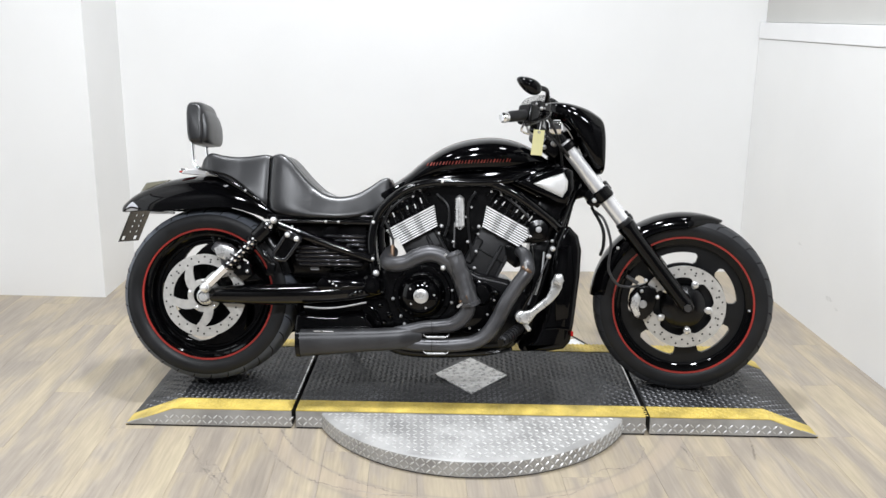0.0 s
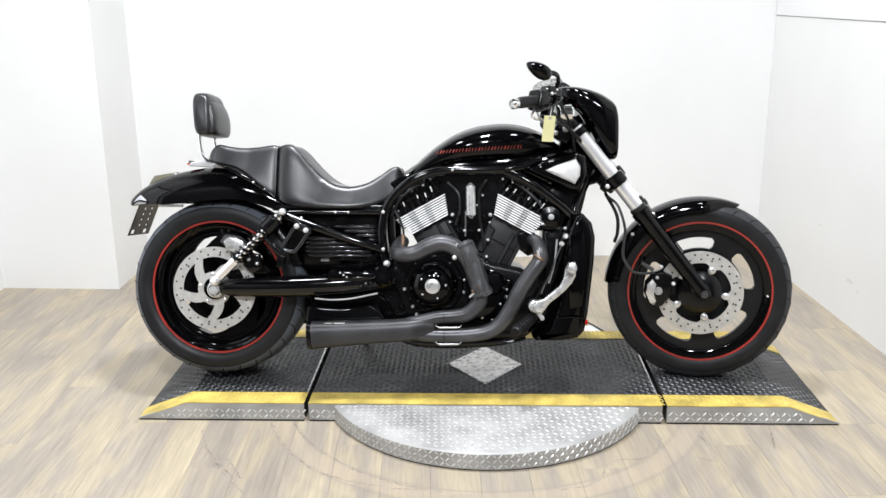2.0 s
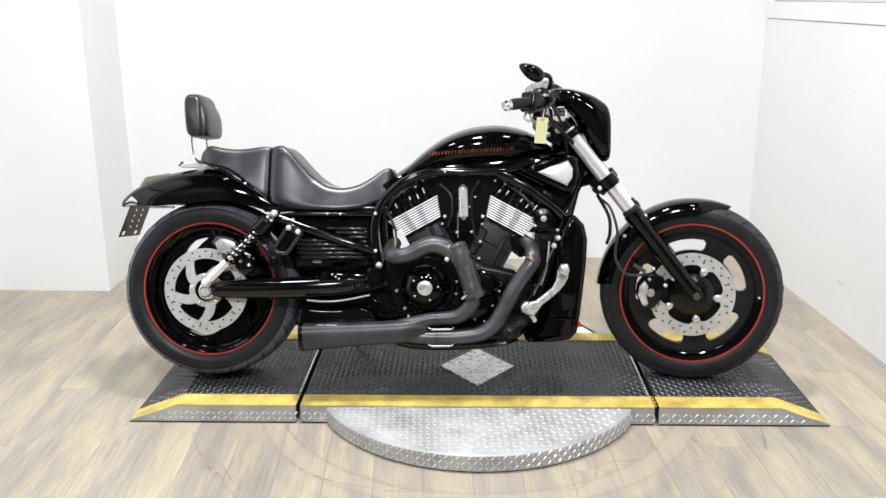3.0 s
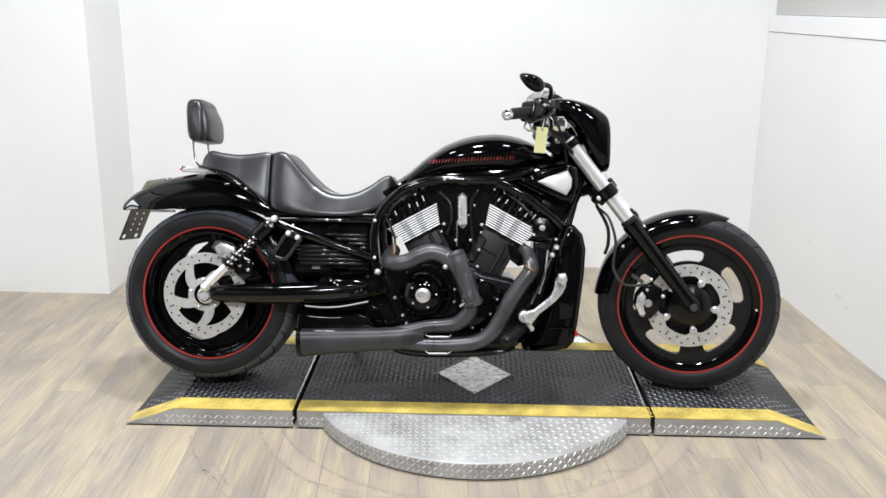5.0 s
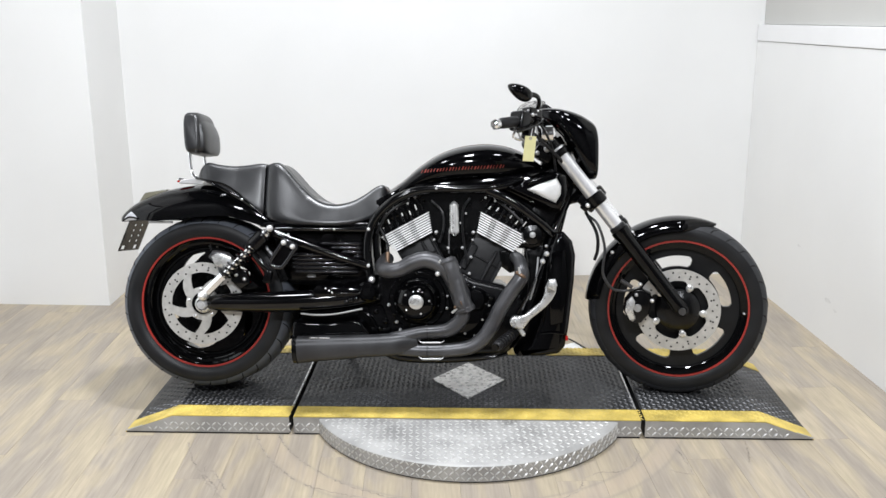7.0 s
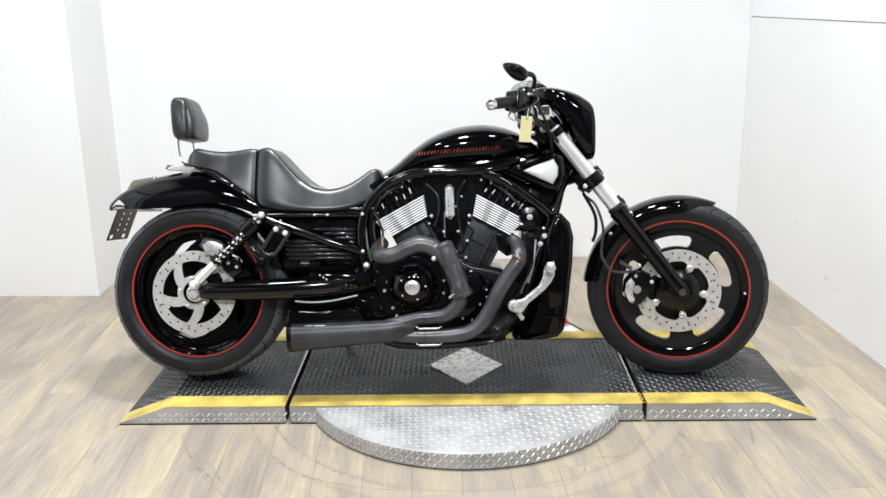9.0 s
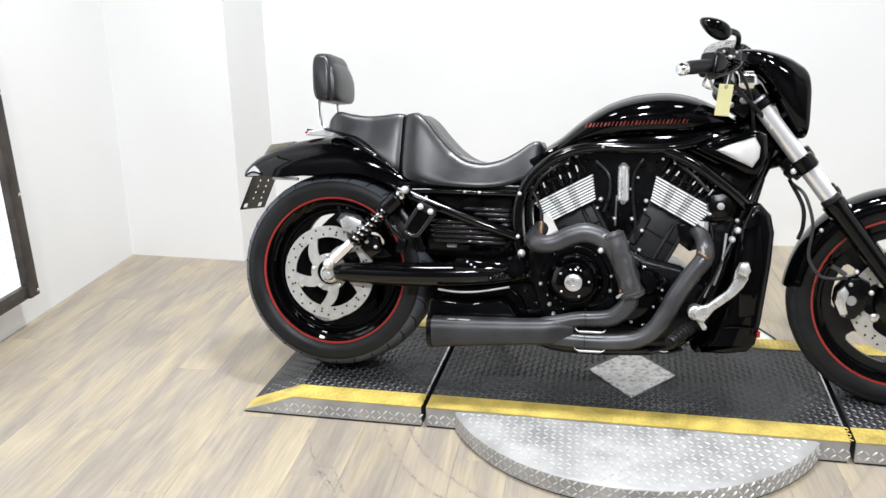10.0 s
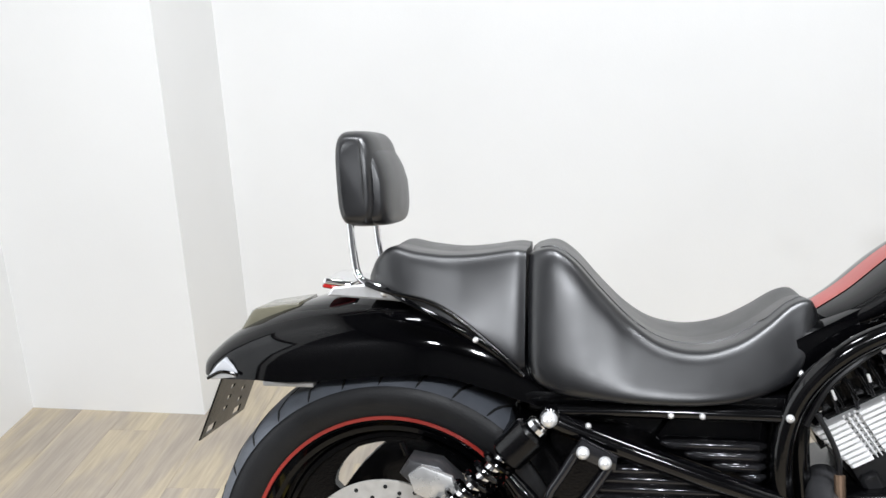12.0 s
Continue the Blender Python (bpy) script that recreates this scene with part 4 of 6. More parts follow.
def cushion(cx, cz, hx, hz, hw, lean, e=3.6, fore=0.0):
    """A rounded cushion: hx thick, hz tall, hw half wide, its upper front corner cut back by fore."""
    out = []
    for i in range(25):
        u = -math.cos(math.pi * i / 24)
        k = max((1 - abs(u) ** 6.0) ** (1 / 2.2) if abs(u) < 1 else 0.0, 0.04)
        ring = []
        for j in range(32):
            a = 2 * math.pi * j / 32
            c, s = math.cos(a), math.sin(a)
            px = hx * math.copysign(abs(c) ** (2 / e), c) * (0.55 + 0.45 * k)
            pz = hz * math.copysign(abs(s) ** (2 / e), s) * (0.72 + 0.28 * k)
            px += (0.006 * (1 - u * u) - fore * max(0.0, s)) if c > 0 else 0.0
            ring.append((cx + px + lean * pz, hw * u * (1 - 0.10 * max(0, s)), cz + pz))
        out.append(ring)
    return skin(out)


part("pad", cushion(-0.9190, 0.9445, 0.034, 0.078, 0.112, -0.06, 4.2, 0.006), LEATHER, back, "rounded black vinyl backrest pad")
part("pad_cushion", cushion(-0.893, 0.940, 0.024, 0.072, 0.104, -0.10, 3.0, 0.022), LEATHER, back)
part("pad_seam", tube([(-0.8990, -0.1075, 0.875), (-0.9020, -0.1110, 0.91), (-0.9055, -0.1100, 0.96), (-0.9115, -0.1020, 1.005)], 0.0016, sides=6), LEATHER, back)

# frame tubes
def both(name, pts, r, mat, label="", parent=None, sides=12, flat=1.0):
    for sgn in (1, -1):
        part(name, tube([(x, y * sgn, z) for x, y, z in pts], r, sides=sides, flat=flat), mat, parent or bike, label)


both("frame_rail", [(0.375, -0.055, 0.815), (0.31, -0.10, 0.79), (0.21, -0.138, 0.752), (0.10, -0.148, 0.742), (-0.02, -0.15, 0.742), (-0.11, -0.15, 0.728), (-0.185, -0.15, 0.690), (-0.243, -0.148, 0.628), (-0.268, -0.146, 0.55), (-0.264, -0.144, 0.46), (-0.25, -0.14, 0.38)], 0.0165, SHINE, "gloss black frame rail")
both("frame_brace", [(0.16, -0.142, 0.738), (0.235, -0.145, 0.706), (0.31, -0.145, 0.655), (0.385, -0.13, 0.595), (0.42, -0.11, 0.56)], 0.018, SHINE, "gloss black frame brace")
both("down_tube", [(0.47, -0.05, 0.745), (0.43, -0.085, 0.66), (0.392, -0.112, 0.56), (0.345, -0.12, 0.40), (0.285, -0.12, 0.25), (0.22, -0.12, 0.165), (0.10, -0.12, 0.135), (-0.15, -0.12, 0.135), (-0.26, -0.12, 0.20)], 0.018, SHINE, "gloss black frame down tube")
both("inner_rail", [(-0.215, -0.12, 0.655), (-0.232, -0.125, 0.61), (-0.238, -0.125, 0.55), (-0.232, -0.122, 0.48), (-0.222, -0.12, 0.41)], 0.013, SHINE, "gloss black inner frame tube")
both("seat_rail", [(-0.262, -0.148, 0.594), (-0.36, -0.15, 0.595), (-0.50, -0.15, 0.595), (-0.61, -0.15, 0.592)], 0.010, SHINE, "gloss black seat rail")
both("rear_strut", [(-0.615, -0.158, 0.585), (-0.54, -0.16, 0.556), (-0.42, -0.16, 0.514), (-0.33, -0.158, 0.484), (-0.262, -0.152, 0.462)], 0.016, SHINE, "gloss black rear frame strut")
part("neck_casting", prism([(0.36, 0.845), (0.44, 0.86), (0.52, 0.77), (0.50, 0.70), (0.43, 0.68), (0.37, 0.76)], -0.055, 0.055, 0.012, 2), SATIN, bike)
for x, z, r in ((-0.262, 0.596, 0.008), (-0.43, 0.595, 0.006), (-0.385, 0.595, 0.006), (-0.262, 0.466, 0.008), (-0.55, 0.575, 0.006), (-0.02, 0.742, 0.006)):
    bolt(x, -0.165 if z < 0.7 else -0.171, z, r, 0.006, CHROME)

# side pods below the seat: ribbed covers
def ribbed(name, outline, y, z0, z1, count, x_at):
    cov = part(name, prism(outline, y, 0.0, 0.006, 2), GLOSS, bike, "gloss black ribbed side cover")
    for k in range(count):
        z = z0 + (z1 - z0) * (k + 0.5) / count
        a, b = x_at(z)
        part("rib", tube([(a, y - 0.002, z), (a + 0.012, y - 0.009, z), (b - 0.012, y - 0.009, z), (b, y - 0.002, z)], [0.0038, 0.0082, 0.0082, 0.0038], sides=10, smooth_path=False), RIBBLACK, cov)
    return cov


ribbed("side_cover", [(-0.42, 0.592), (-0.288, 0.592), (-0.284, 0.508), (-0.30, 0.492), (-0.355, 0.497), (-0.46, 0.535)], -0.126, 0.488, 0.551, 4, lambda z: (-0.44 + max(0, 0.541 - z) * 2.6, -0.288))
ribbed("side_cover", [(-0.548, 0.505), (-0.455, 0.520), (-0.36, 0.482), (-0.297, 0.447), (-0.31, 0.430), (-0.45, 0.428), (-0.528, 0.440)], -0.130, 0.434, 0.510, 5, lambda z: (-0.54 + max(0, 0.46 - z) * 0.6, -0.30 - max(0, z - 0.455) * 2.6))
part("inner_guard", prism([(-0.62, 0.60), (-0.27, 0.61), (-0.25, 0.40), (-0.32, 0.37), (-0.56, 0.395), (-0.60, 0.45)], -0.10, 0.10, 0.01, 2), SATIN, bike, "black inner body below the seat")
part("seat_pan", box(-0.66, -0.21, -0.140, 0.140, 0.600, 0.620, 0.006), SATIN, bike)
part("inner_fender", arch(REAR, 0.340, 52, 14, 0.125, 24, 0.02), SATIN, bike, "black inner mudguard over the rear tyre")

# swingarm, axle, rear brake
swing = part("swingarm", tube([(-0.845, -0.165, 0.325), (-0.80, -0.168, 0.330), (-0.70, -0.168, 0.331), (-0.52, -0.168, 0.336), (-0.38, -0.165, 0.345), (-0.29, -0.155, 0.358), (-0.24, -0.14, 0.37)], [0.022, 0.031, 0.036, 0.039, 0.040, 0.041, 0.043], sides=18), SHINE, bike, "gloss black tubular swingarm")
part("swingarm_left", tube([(-0.86, 0.165, 0.325), (-0.80, 0.168, 0.330), (-0.52, 0.168, 0.336), (-0.29, 0.155, 0.358), (-0.24, 0.14, 0.37)], [0.03, 0.033, 0.039, 0.041, 0.043], sides=14), GLOSS, swing)
part("axle_block", lathe([(0.0, -0.016), (0.020, -0.016), (0.027, -0.012), (0.0305, -0.004), (0.0315, 0.012), (0.028, 0.018)], (-0.855, -0.170, 0.323), 32), ALLOY, swing, "round alloy axle block")
part("axle_washer", lathe([(0.0, -0.004), (0.021, -0.004), (0.0225, -0.002), (0.0225, 0.0)], (-0.855, -0.186, 0.323), 28), CHROME, swing)
part("axle_nut", rod((-0.855, -0.203, 0.323), (-0.855, -0.184, 0.323), 0.017, 6), BOLT, swing)
part("axle_end", rod((-0.855, -0.209, 0.323), (-0.855, -0.20, 0.323), 0.009, 14), BOLT, swing)
part("axle", rod((-0.855, -0.15, 0.323), (-0.855, 0.18, 0.323), 0.013, 14), DULLAL, swing)
part("pivot_cap", rod((-0.262, -0.205, 0.376), (-0.262, -0.15, 0.376), 0.036, 22, 0.008), GLOSS, swing)
part("pivot_nut", rod((-0.262, -0.216, 0.376), (-0.262, -0.204, 0.376), 0.015, 6), SHINE, swing)
part("swing_fairing", prism([(-0.46, 0.375), (-0.44, 0.398), (-0.36, 0.392), (-0.29, 0.388), (-0.27, 0.365), (-0.34, 0.355), (-0.44, 0.352)], -0.206, -0.16, 0.01, 2), GLOSS, swing)
part("swing_seam", tube([(-0.372, -0.212, 0.354), (-0.364, -0.213, 0.367), (-0.33, -0.213, 0.371), (-0.29, -0.212, 0.371), (-0.280, -0.208, 0.388)], 0.0026, sides=8), SHINE, swing)
for x, z in ((-0.408, 0.386), (-0.396, 0.378), (-0.385, 0.371)):
    bolt(x, -0.205, z, 0.0045, 0.004, CHROME, swing)
bolt(-0.25, -0.16, 0.415, 0.015, 0.012, CHROME)
# Glossy domes added to give bright reflections round the pivot.
for x, z, r in ((-0.318, 0.345, 0.012), (-0.300, 0.350, 0.010), (-0.335, 0.338, 0.009), (-0.236, 0.372, 0.011), (-0.225, 0.352, 0.010)):
    bolt(x, -0.200 if x < -0.28 else -0.182, z, r, 0.012, SHINE, swing, "glint_dome")
rcal = part("rear_caliper", prism([(-0.838, 0.492), (-0.822, 0.516), (-0.775, 0.508), (-0.742, 0.478), (-0.738, 0.445), (-0.775, 0.430), (-0.80, 0.432), (-0.805, 0.46)], -0.178, -0.118, 0.01, 2), DARKALLOY, bike, "dark grey rear brake caliper")
part("caliper_panel", prism([(-0.822, 0.494), (-0.80, 0.510), (-0.753, 0.494), (-0.745, 0.466), (-0.782, 0.452), (-0.812, 0.466)], -0.187, -0.174, 0.004, 2), ALLOY, rcal, "pale alloy caliper face")
part("caliper_bridge", prism([(-0.752, 0.456), (-0.700, 0.446), (-0.684, 0.402), (-0.722, 0.376), (-0.758, 0.408)], -0.176, -0.140, 0.008, 2), SHINE, rcal)
for bx, bz in ((-0.735, 0.43), (-0.705, 0.415)):
    bolt(bx, -0.177, bz, 0.007, 0.006, ALLOY, rcal)
part("bleed_nipple", rod((-0.83, -0.15, 0.515), (-0.838, -0.15, 0.535), 0.005, 10), SATIN, rcal)
part("caliper_arm", prism([(-0.80, 0.42), (-0.76, 0.46), (-0.70, 0.42), (-0.66, 0.385), (-0.72, 0.365), (-0.79, 0.37)], -0.145, -0.125, 0.006, 2), SATIN, rcal)

part("swing_guard", prism([(-0.52, 0.255), (-0.50, 0.315), (-0.28, 0.335), (-0.25, 0.25), (-0.30, 0.235)], -0.10, 0.10, 0.006, 2), SATIN, bike, "black lower inner guard")
# rear shock
S0, S1 = Vector((-0.848, -0.192, 0.356)), Vector((-0.606, -0.192, 0.597))
sk = lambda u, dy=0.0: S0.lerp(S1, u) + Vector((0, dy, 0))
shock = part("shock_absorber", rod(sk(0.18), sk(0.95), 0.013, 14), CHROME, bike, "coil-over rear shock with black spring and chrome ends")
part("lower_body", rod(sk(0.04), sk(0.30), 0.0165, 6, 0.003), CHROME, shock, "chrome shock clevis")
part("upper_can", rod(sk(0.725), sk(0.90), 0.028, 20, 0.005), SATIN, shock, "black shock canister")
part("collar", rod(sk(0.90), sk(0.945), 0.018, 16, 0.004), CHROME, shock)
coil = []
ax = (S1 - S0).normalized()
e1 = ax.orthogonal().normalized()
e2 = ax.cross(e1)
for k in range(12 * 7 + 1):
    a = 2 * math.pi * k / 12
    coil.append(sk(0.30 + 0.43 * k / 84) + (e1 * math.cos(a) + e2 * math.sin(a)) * 0.0225)
part("spring", tube(coil, 0.0046, sides=7, smooth_path=False), SHINE, shock, "glossy black coil spring")
for p, r in ((S0, 0.017), (S1, 0.0145)):
    part("eye", rod(p + Vector((0, -0.022, 0)), p + Vector((0, 0.012, 0)), r, 18, 0.004), ALLOY if p is S0 else SHINE, shock)
    bolt(p.x, p.y - 0.022, p.z, r * 1.05, 0.014, CHROME, shock)
# passenger peg bracket: a pierced loop with two bolts, folded peg below
brk = part("peg_bracket", tube([(-0.566, -0.197, 0.546), (-0.588, -0.2, 0.510), (-0.607, -0.2, 0.478), (-0.600, -0.2, 0.463), (-0.574, -0.2, 0.458), (-0.558, -0.2, 0.468), (-0.517, -0.197, 0.528)], 0.0072, sides=10), PEGBLACK, bike, "glossy black loop-shaped passenger peg bracket")
part("bracket_web", prism([(-0.570, 0.545), (-0.603, 0.482), (-0.596, 0.464), (-0.572, 0.460), (-0.560, 0.470), (-0.520, 0.528)], -0.192, -0.186, 0.001, 1), SATIN, brk)
part("bracket_head", prism([(-0.575, 0.543), (-0.560, 0.566), (-0.508, 0.540), (-0.510, 0.520), (-0.535, 0.526)], -0.206, -0.186, 0.004, 2), PEGBLACK, brk)
bolt(-0.558, -0.207, 0.547, 0.0125, 0.010, CHROME, brk)
bolt(-0.526, -0.207, 0.533, 0.0125, 0.010, CHROME, brk)
part("folded_peg", tube([(-0.665, -0.20, 0.505), (-0.635, -0.205, 0.472), (-0.612, -0.205, 0.445)], [0.010, 0.013, 0.009], sides=12), SHINE, brk, "folded black passenger peg")
part("peg_hinge", obox((0.028, 0.03, 0.045), pose(-0.615, -0.2, 0.425, 0, 10, 0), 0.005), SATIN, brk)

# engine
crank = part("crankcase", prism([(-0.255, 0.33), (-0.235, 0.43), (-0.16, 0.475), (-0.02, 0.49), (0.12, 0.42), (0.22, 0.40), (0.30, 0.34), (0.29, 0.22), (0.22, 0.15), (-0.10, 0.135), (-0.22, 0.18)], -0.145, 0.145, 0.02, 3), WRINKLE, bike, "black engine crankcase")
part("clutch_cover", lathe([(0.0, -0.078), (0.030, -0.077), (0.056, -0.068), (0.074, -0.050), (0.084, -0.024), (0.086, 0.03)], (-0.086, -0.15, 0.343), 56), GLOSS, crank, "domed gloss black clutch cover")
part("cover_flange", lathe([(0.084, -0.014), (0.100, -0.014), (0.104, -0.006), (0.104, 0.02)], (-0.086, -0.145, 0.343), 56), GLOSS, crank)
part("cover_medallion", lathe([(0.0, -0.005), (0.008, -0.005), (0.009, -0.0065), (0.022, -0.0065), (0.0255, -0.004), (0.0265, 0.004)], (-0.086, -0.2285, 0.343), 32), ALLOY, crank, "brushed round medallion")
for k in range(5):
    a = radians(72 * k + 4)
    bolt(-0.086 + 0.045 * math.cos(a), -0.220, 0.343 + 0.045 * math.sin(a), 0.0042, 0.004, BOLT, crank)
for k in range(9):
    a = radians(40 * k + 12)
    bolt(-0.086 + 0.095 * math.cos(a), -0.159, 0.343 + 0.095 * math.sin(a), 0.0060, 0.007, SHINE, crank)
part("side_case", prism([(0.02, 0.40), (0.10, 0.41), (0.19, 0.36), (0.20, 0.26), (0.12, 0.20), (0.04, 0.22)], -0.175, -0.13, 0.012, 2), GLOSS, crank)
part("water_pump", lathe([(0.0, -0.03), (0.03, -0.028), (0.042, -0.012), (0.044, 0.02)], (0.122, -0.175, 0.350), 28), GLOSS, crank)
# Bolt heads swollen into glossy black domes to add lamp glints.
for x, z in ((0.035, 0.385), (0.095, 0.40), (0.175, 0.355), (0.185, 0.27), (0.125, 0.215), (0.045, 0.235), (0.17, 0.30), (-0.235, 0.30), (-0.22, 0.24), (-0.245, 0.20), (-0.19, 0.185), (-0.13, 0.165), (-0.02, 0.16), (0.10, 0.165), (-0.225, 0.355), (-0.20, 0.265)):
    bolt(x, -0.176 if 0.03 < x < 0.19 and z > 0.2 else -0.148, z, 0.010, 0.012, SHINE, crank)
part("rear_case", prism([(-0.30, 0.28), (-0.29, 0.335), (-0.21, 0.33), (-0.17, 0.22), (-0.20, 0.17), (-0.27, 0.2)], -0.15, 0.12, 0.012, 2), GLOSS, crank)
part("cover_linkage", tube([(-0.30, -0.16, 0.31), (-0.26, -0.17, 0.29), (-0.235, -0.17, 0.25), (-0.225, -0.165, 0.21)], 0.004, sides=8), SHINE, crank)
part("cover_linkage", tube([(-0.50, -0.185, 0.294), (-0.44, -0.19, 0.290), (-0.37, -0.19, 0.295), (-0.28, -0.185, 0.313)], 0.0034, sides=8), DULLAL, crank)


def fin_outline(w):
    """One cooling fin seen from above: a flat slab whose outer edge has two groups of notches."""
    front = [(w / 2, 0.127), (w / 2 - 0.003, 0.1305)]
    for u in (0.66, 0.615, 0.57, 0.34, 0.295, 0.25):
        x = (u - 0.5) * w
        front += [(x + 0.0028, 0.1305), (x + 0.0020, 0.114), (x - 0.0020, 0.114), (x - 0.0028, 0.1305)]
    front += [(-w / 2 + 0.003, 0.1305), (-w / 2, 0.127)]
    return [(-w / 2, -0.125), (w / 2, -0.125)] + front


def cylinder_bank(name, foot, lean, fins, width, z0, fin_w, fin_x, label):
    """A leaning cylinder: black barrel and head with a stack of bright-edged fins. lean: degrees towards the front."""
    m = pose(foot[0], 0, foot[1], 0, lean, 0)
    cyl = part(name, merged([obox((width * 0.82, 0.20, 0.20), m @ pose(0, 0, 0.03), 0.012, 2)]), BARREL, bike, label)
    head = part("cylinder_head", obox((width * 0.95, 0.21, 0.095), m @ pose(0, 0, 0.262), 0.014, 2), GLOSS, cyl)
    pitch = 0.0083
    for k in range(fins):
        u = k / (fins - 1)
        bm = prism(fin_outline(fin_w[0] + (fin_w[1] - fin_w[0]) * u), -0.0025, 0.0025)
        bm.transform(m @ pose(fin_x[0] + (fin_x[1] - fin_x[0]) * u, -0.005, z0 + pitch * k, 90, 0, 0))
        part("fin", bm, FIN, cyl, angle=35)
    part("fin_core", obox((fin_w[0] * 0.94, 0.206, pitch * (fins + 0.3)), m @ pose(sum(fin_x) / 2, -0.005, z0 + pitch * (fins - 1) / 2)), BORE, cyl)
    for k in range(6):
        u = -0.43 + 0.86 * k / 5
        part("head_fin", obox((0.006, 0.10, 0.045), m @ pose(u * width, -0.075, 0.204 + z0 - 0.113 + 0.008 * (k % 2), 0, 8, 0), 0.0016, 1), RIBBLACK, cyl)
        # Pale tips drawn as the white glints on the machined rib edges.
        if k != 2:
            part("rib_glint", obox((0.0045, 0.004, 0.013 + 0.004 * (k % 3)), m @ pose(u * width + 0.003, -0.126, 0.210 + z0 - 0.113 + 0.008 * (k % 2), 0, 8, 0), 0.001, 1), FIN, cyl)
    for dx, dz in ((-0.4, 0.30), (0.4, 0.30), (0.0, 0.30), (-0.36, 0.02), (0.36, 0.02)):
        q = m @ Vector((dx * width, -0.106 if dz > 0.1 else -0.101, dz - 0.04))
        bolt(q.x, q.y, q.z, 0.007, 0.006, CHROME, cyl)
    part("barrel_ridge", obox((0.012, 0.02, 0.15), m @ pose(0.2 * width, -0.103, 0.02), 0.003, 1), BARREL, cyl)
    part("barrel_ridge", obox((0.014, 0.03, 0.17), m @ pose(0.42 * width, -0.09, 0.03), 0.004, 1), BARREL, cyl)
    part("barrel_ridge", obox((width * 0.84, 0.012, 0.006), m @ pose(0, -0.102, 0.045), 0.002, 1), BARREL, cyl)
    part("barrel_ridge", obox((0.03, 0.02, 0.10), m @ pose(-0.3 * width, -0.1, 0.03), 0.006, 1), BARREL, cyl)
    return cyl


cylinder_bank("rear_cylinder", (-0.056, 0.452), -28.6, 9, 0.160, 0.111, (0.148, 0.194), (0.0074, 0.0088), "black rear cylinder with bright machined fins")
cylinder_bank("front_cylinder", (0.124, 0.450), 28.2, 9, 0.160, 0.124, (0.150, 0.190), (0.0104, 0.009), "black front cylinder with bright machined fins")
part("cylinder_valley", prism([(-0.06, 0.45), (-0.02, 0.72), (0.14, 0.72), (0.15, 0.46), (0.05, 0.40)], -0.085, 0.085, 0.01, 2), SATIN, bike, "black intake body between the cylinders")
part("engine_top", prism([(-0.235, 0.60), (-0.17, 0.67), (-0.10, 0.735), (0.20, 0.742), (0.29, 0.68), (0.325, 0.60), (0.27, 0.54), (0.19, 0.60), (0.04, 0.55), (-0.10, 0.60), (-0.20, 0.53)], -0.092, 0.092), SATIN, bike, "black upper engine housings")
mani = part("vertical_canister", rod((0.0450, -0.135, 0.574), (0.0417, -0.135, 0.698), 0.0168, 24, 0.013), ALLOY, bike, "bright alloy canister between the cylinders")
part("canister_pipe", rod((0.025, -0.13, 0.51), (0.025, -0.13, 0.60), 0.004, 8), CHROME, mani)
for x, z, r in ((-0.218, 0.583, 6), (-0.021, 0.586, 9), (0.003, 0.581, 6), (0.112, 0.586, 9), (0.088, 0.582, 6), (0.022, 0.53, 8), (0.073, 0.531, 8), (0.104, 0.497, 8), (0.099, 0.438, 8), (0.112, 0.399, 10), (-0.22, 0.406, 5), (-0.179, 0.39, 6), (-0.07, 0.70, 6), (0.14, 0.70, 6), (0.10, 0.69, 6)):
    bolt(x, -0.118, z, r / 1000, 0.024, CHROME if r > 6 else SHINE)
for x, z, r in ((-0.188, 0.326, 8), (-0.159, 0.265, 8), (-0.146, 0.237, 8), (0.02, 0.316, 7), (0.158, 0.359, 8), (0.17, 0.328, 7), (0.147, 0.277, 7), (0.085, 0.228, 8), (0.119, 0.221, 6), (0.021, 0.359, 6)):
    bolt(x, -0.160, z, r / 1000, 0.02, CHROME, crank)
part("airbox_base", prism([(-0.09, 0.70), (-0.06, 0.735), (0.20, 0.742), (0.30, 0.70), (0.36, 0.70), (0.37, 0.76), (0.30, 0.80), (-0.10, 0.76)], -0.125, 0.125, 0.01, 2), GLOSS, bike, "black body below the tank cover")

ENGINE_STUDS = ((-0.205, 0.655), (-0.165, 0.672), (-0.125, 0.69), (-0.10, 0.712), (0.155, 0.712), (0.19, 0.70), (0.225, 0.685), (0.255, 0.66), (0.285, 0.632), (-0.235, 0.625), (0.0, 0.66), (0.085, 0.655), (0.065, 0.62), (-0.03, 0.56), (0.11, 0.56))
for k, (x, z) in enumerate(ENGINE_STUDS):
    part("stud", rod((x, -0.085, z), (x, -0.128, z), 0.0042, 8, 0.001), BOLT if k % 3 else DULLAL, bike)
for k in range(7):
    x = -0.19 + 0.018 * k
    part("head_rib", obox((0.007, 0.085, 0.05), pose(x, -0.085, 0.625 + 0.0105 * k, 0, -32, 0), 0.002, 1), SHINE, bike)
    x = 0.165 + 0.019 * k
    part("head_rib", obox((0.007, 0.085, 0.05), pose(x, -0.085, 0.698 - 0.0108 * k, 0, 30, 0), 0.002, 1), SHINE, bike)
part("fuel_line", tube([(-0.04, -0.11, 0.70), (0.0, -0.125, 0.66), (0.005, -0.125, 0.60), (-0.01, -0.12, 0.55)], 0.005, sides=8), HOSE, bike)
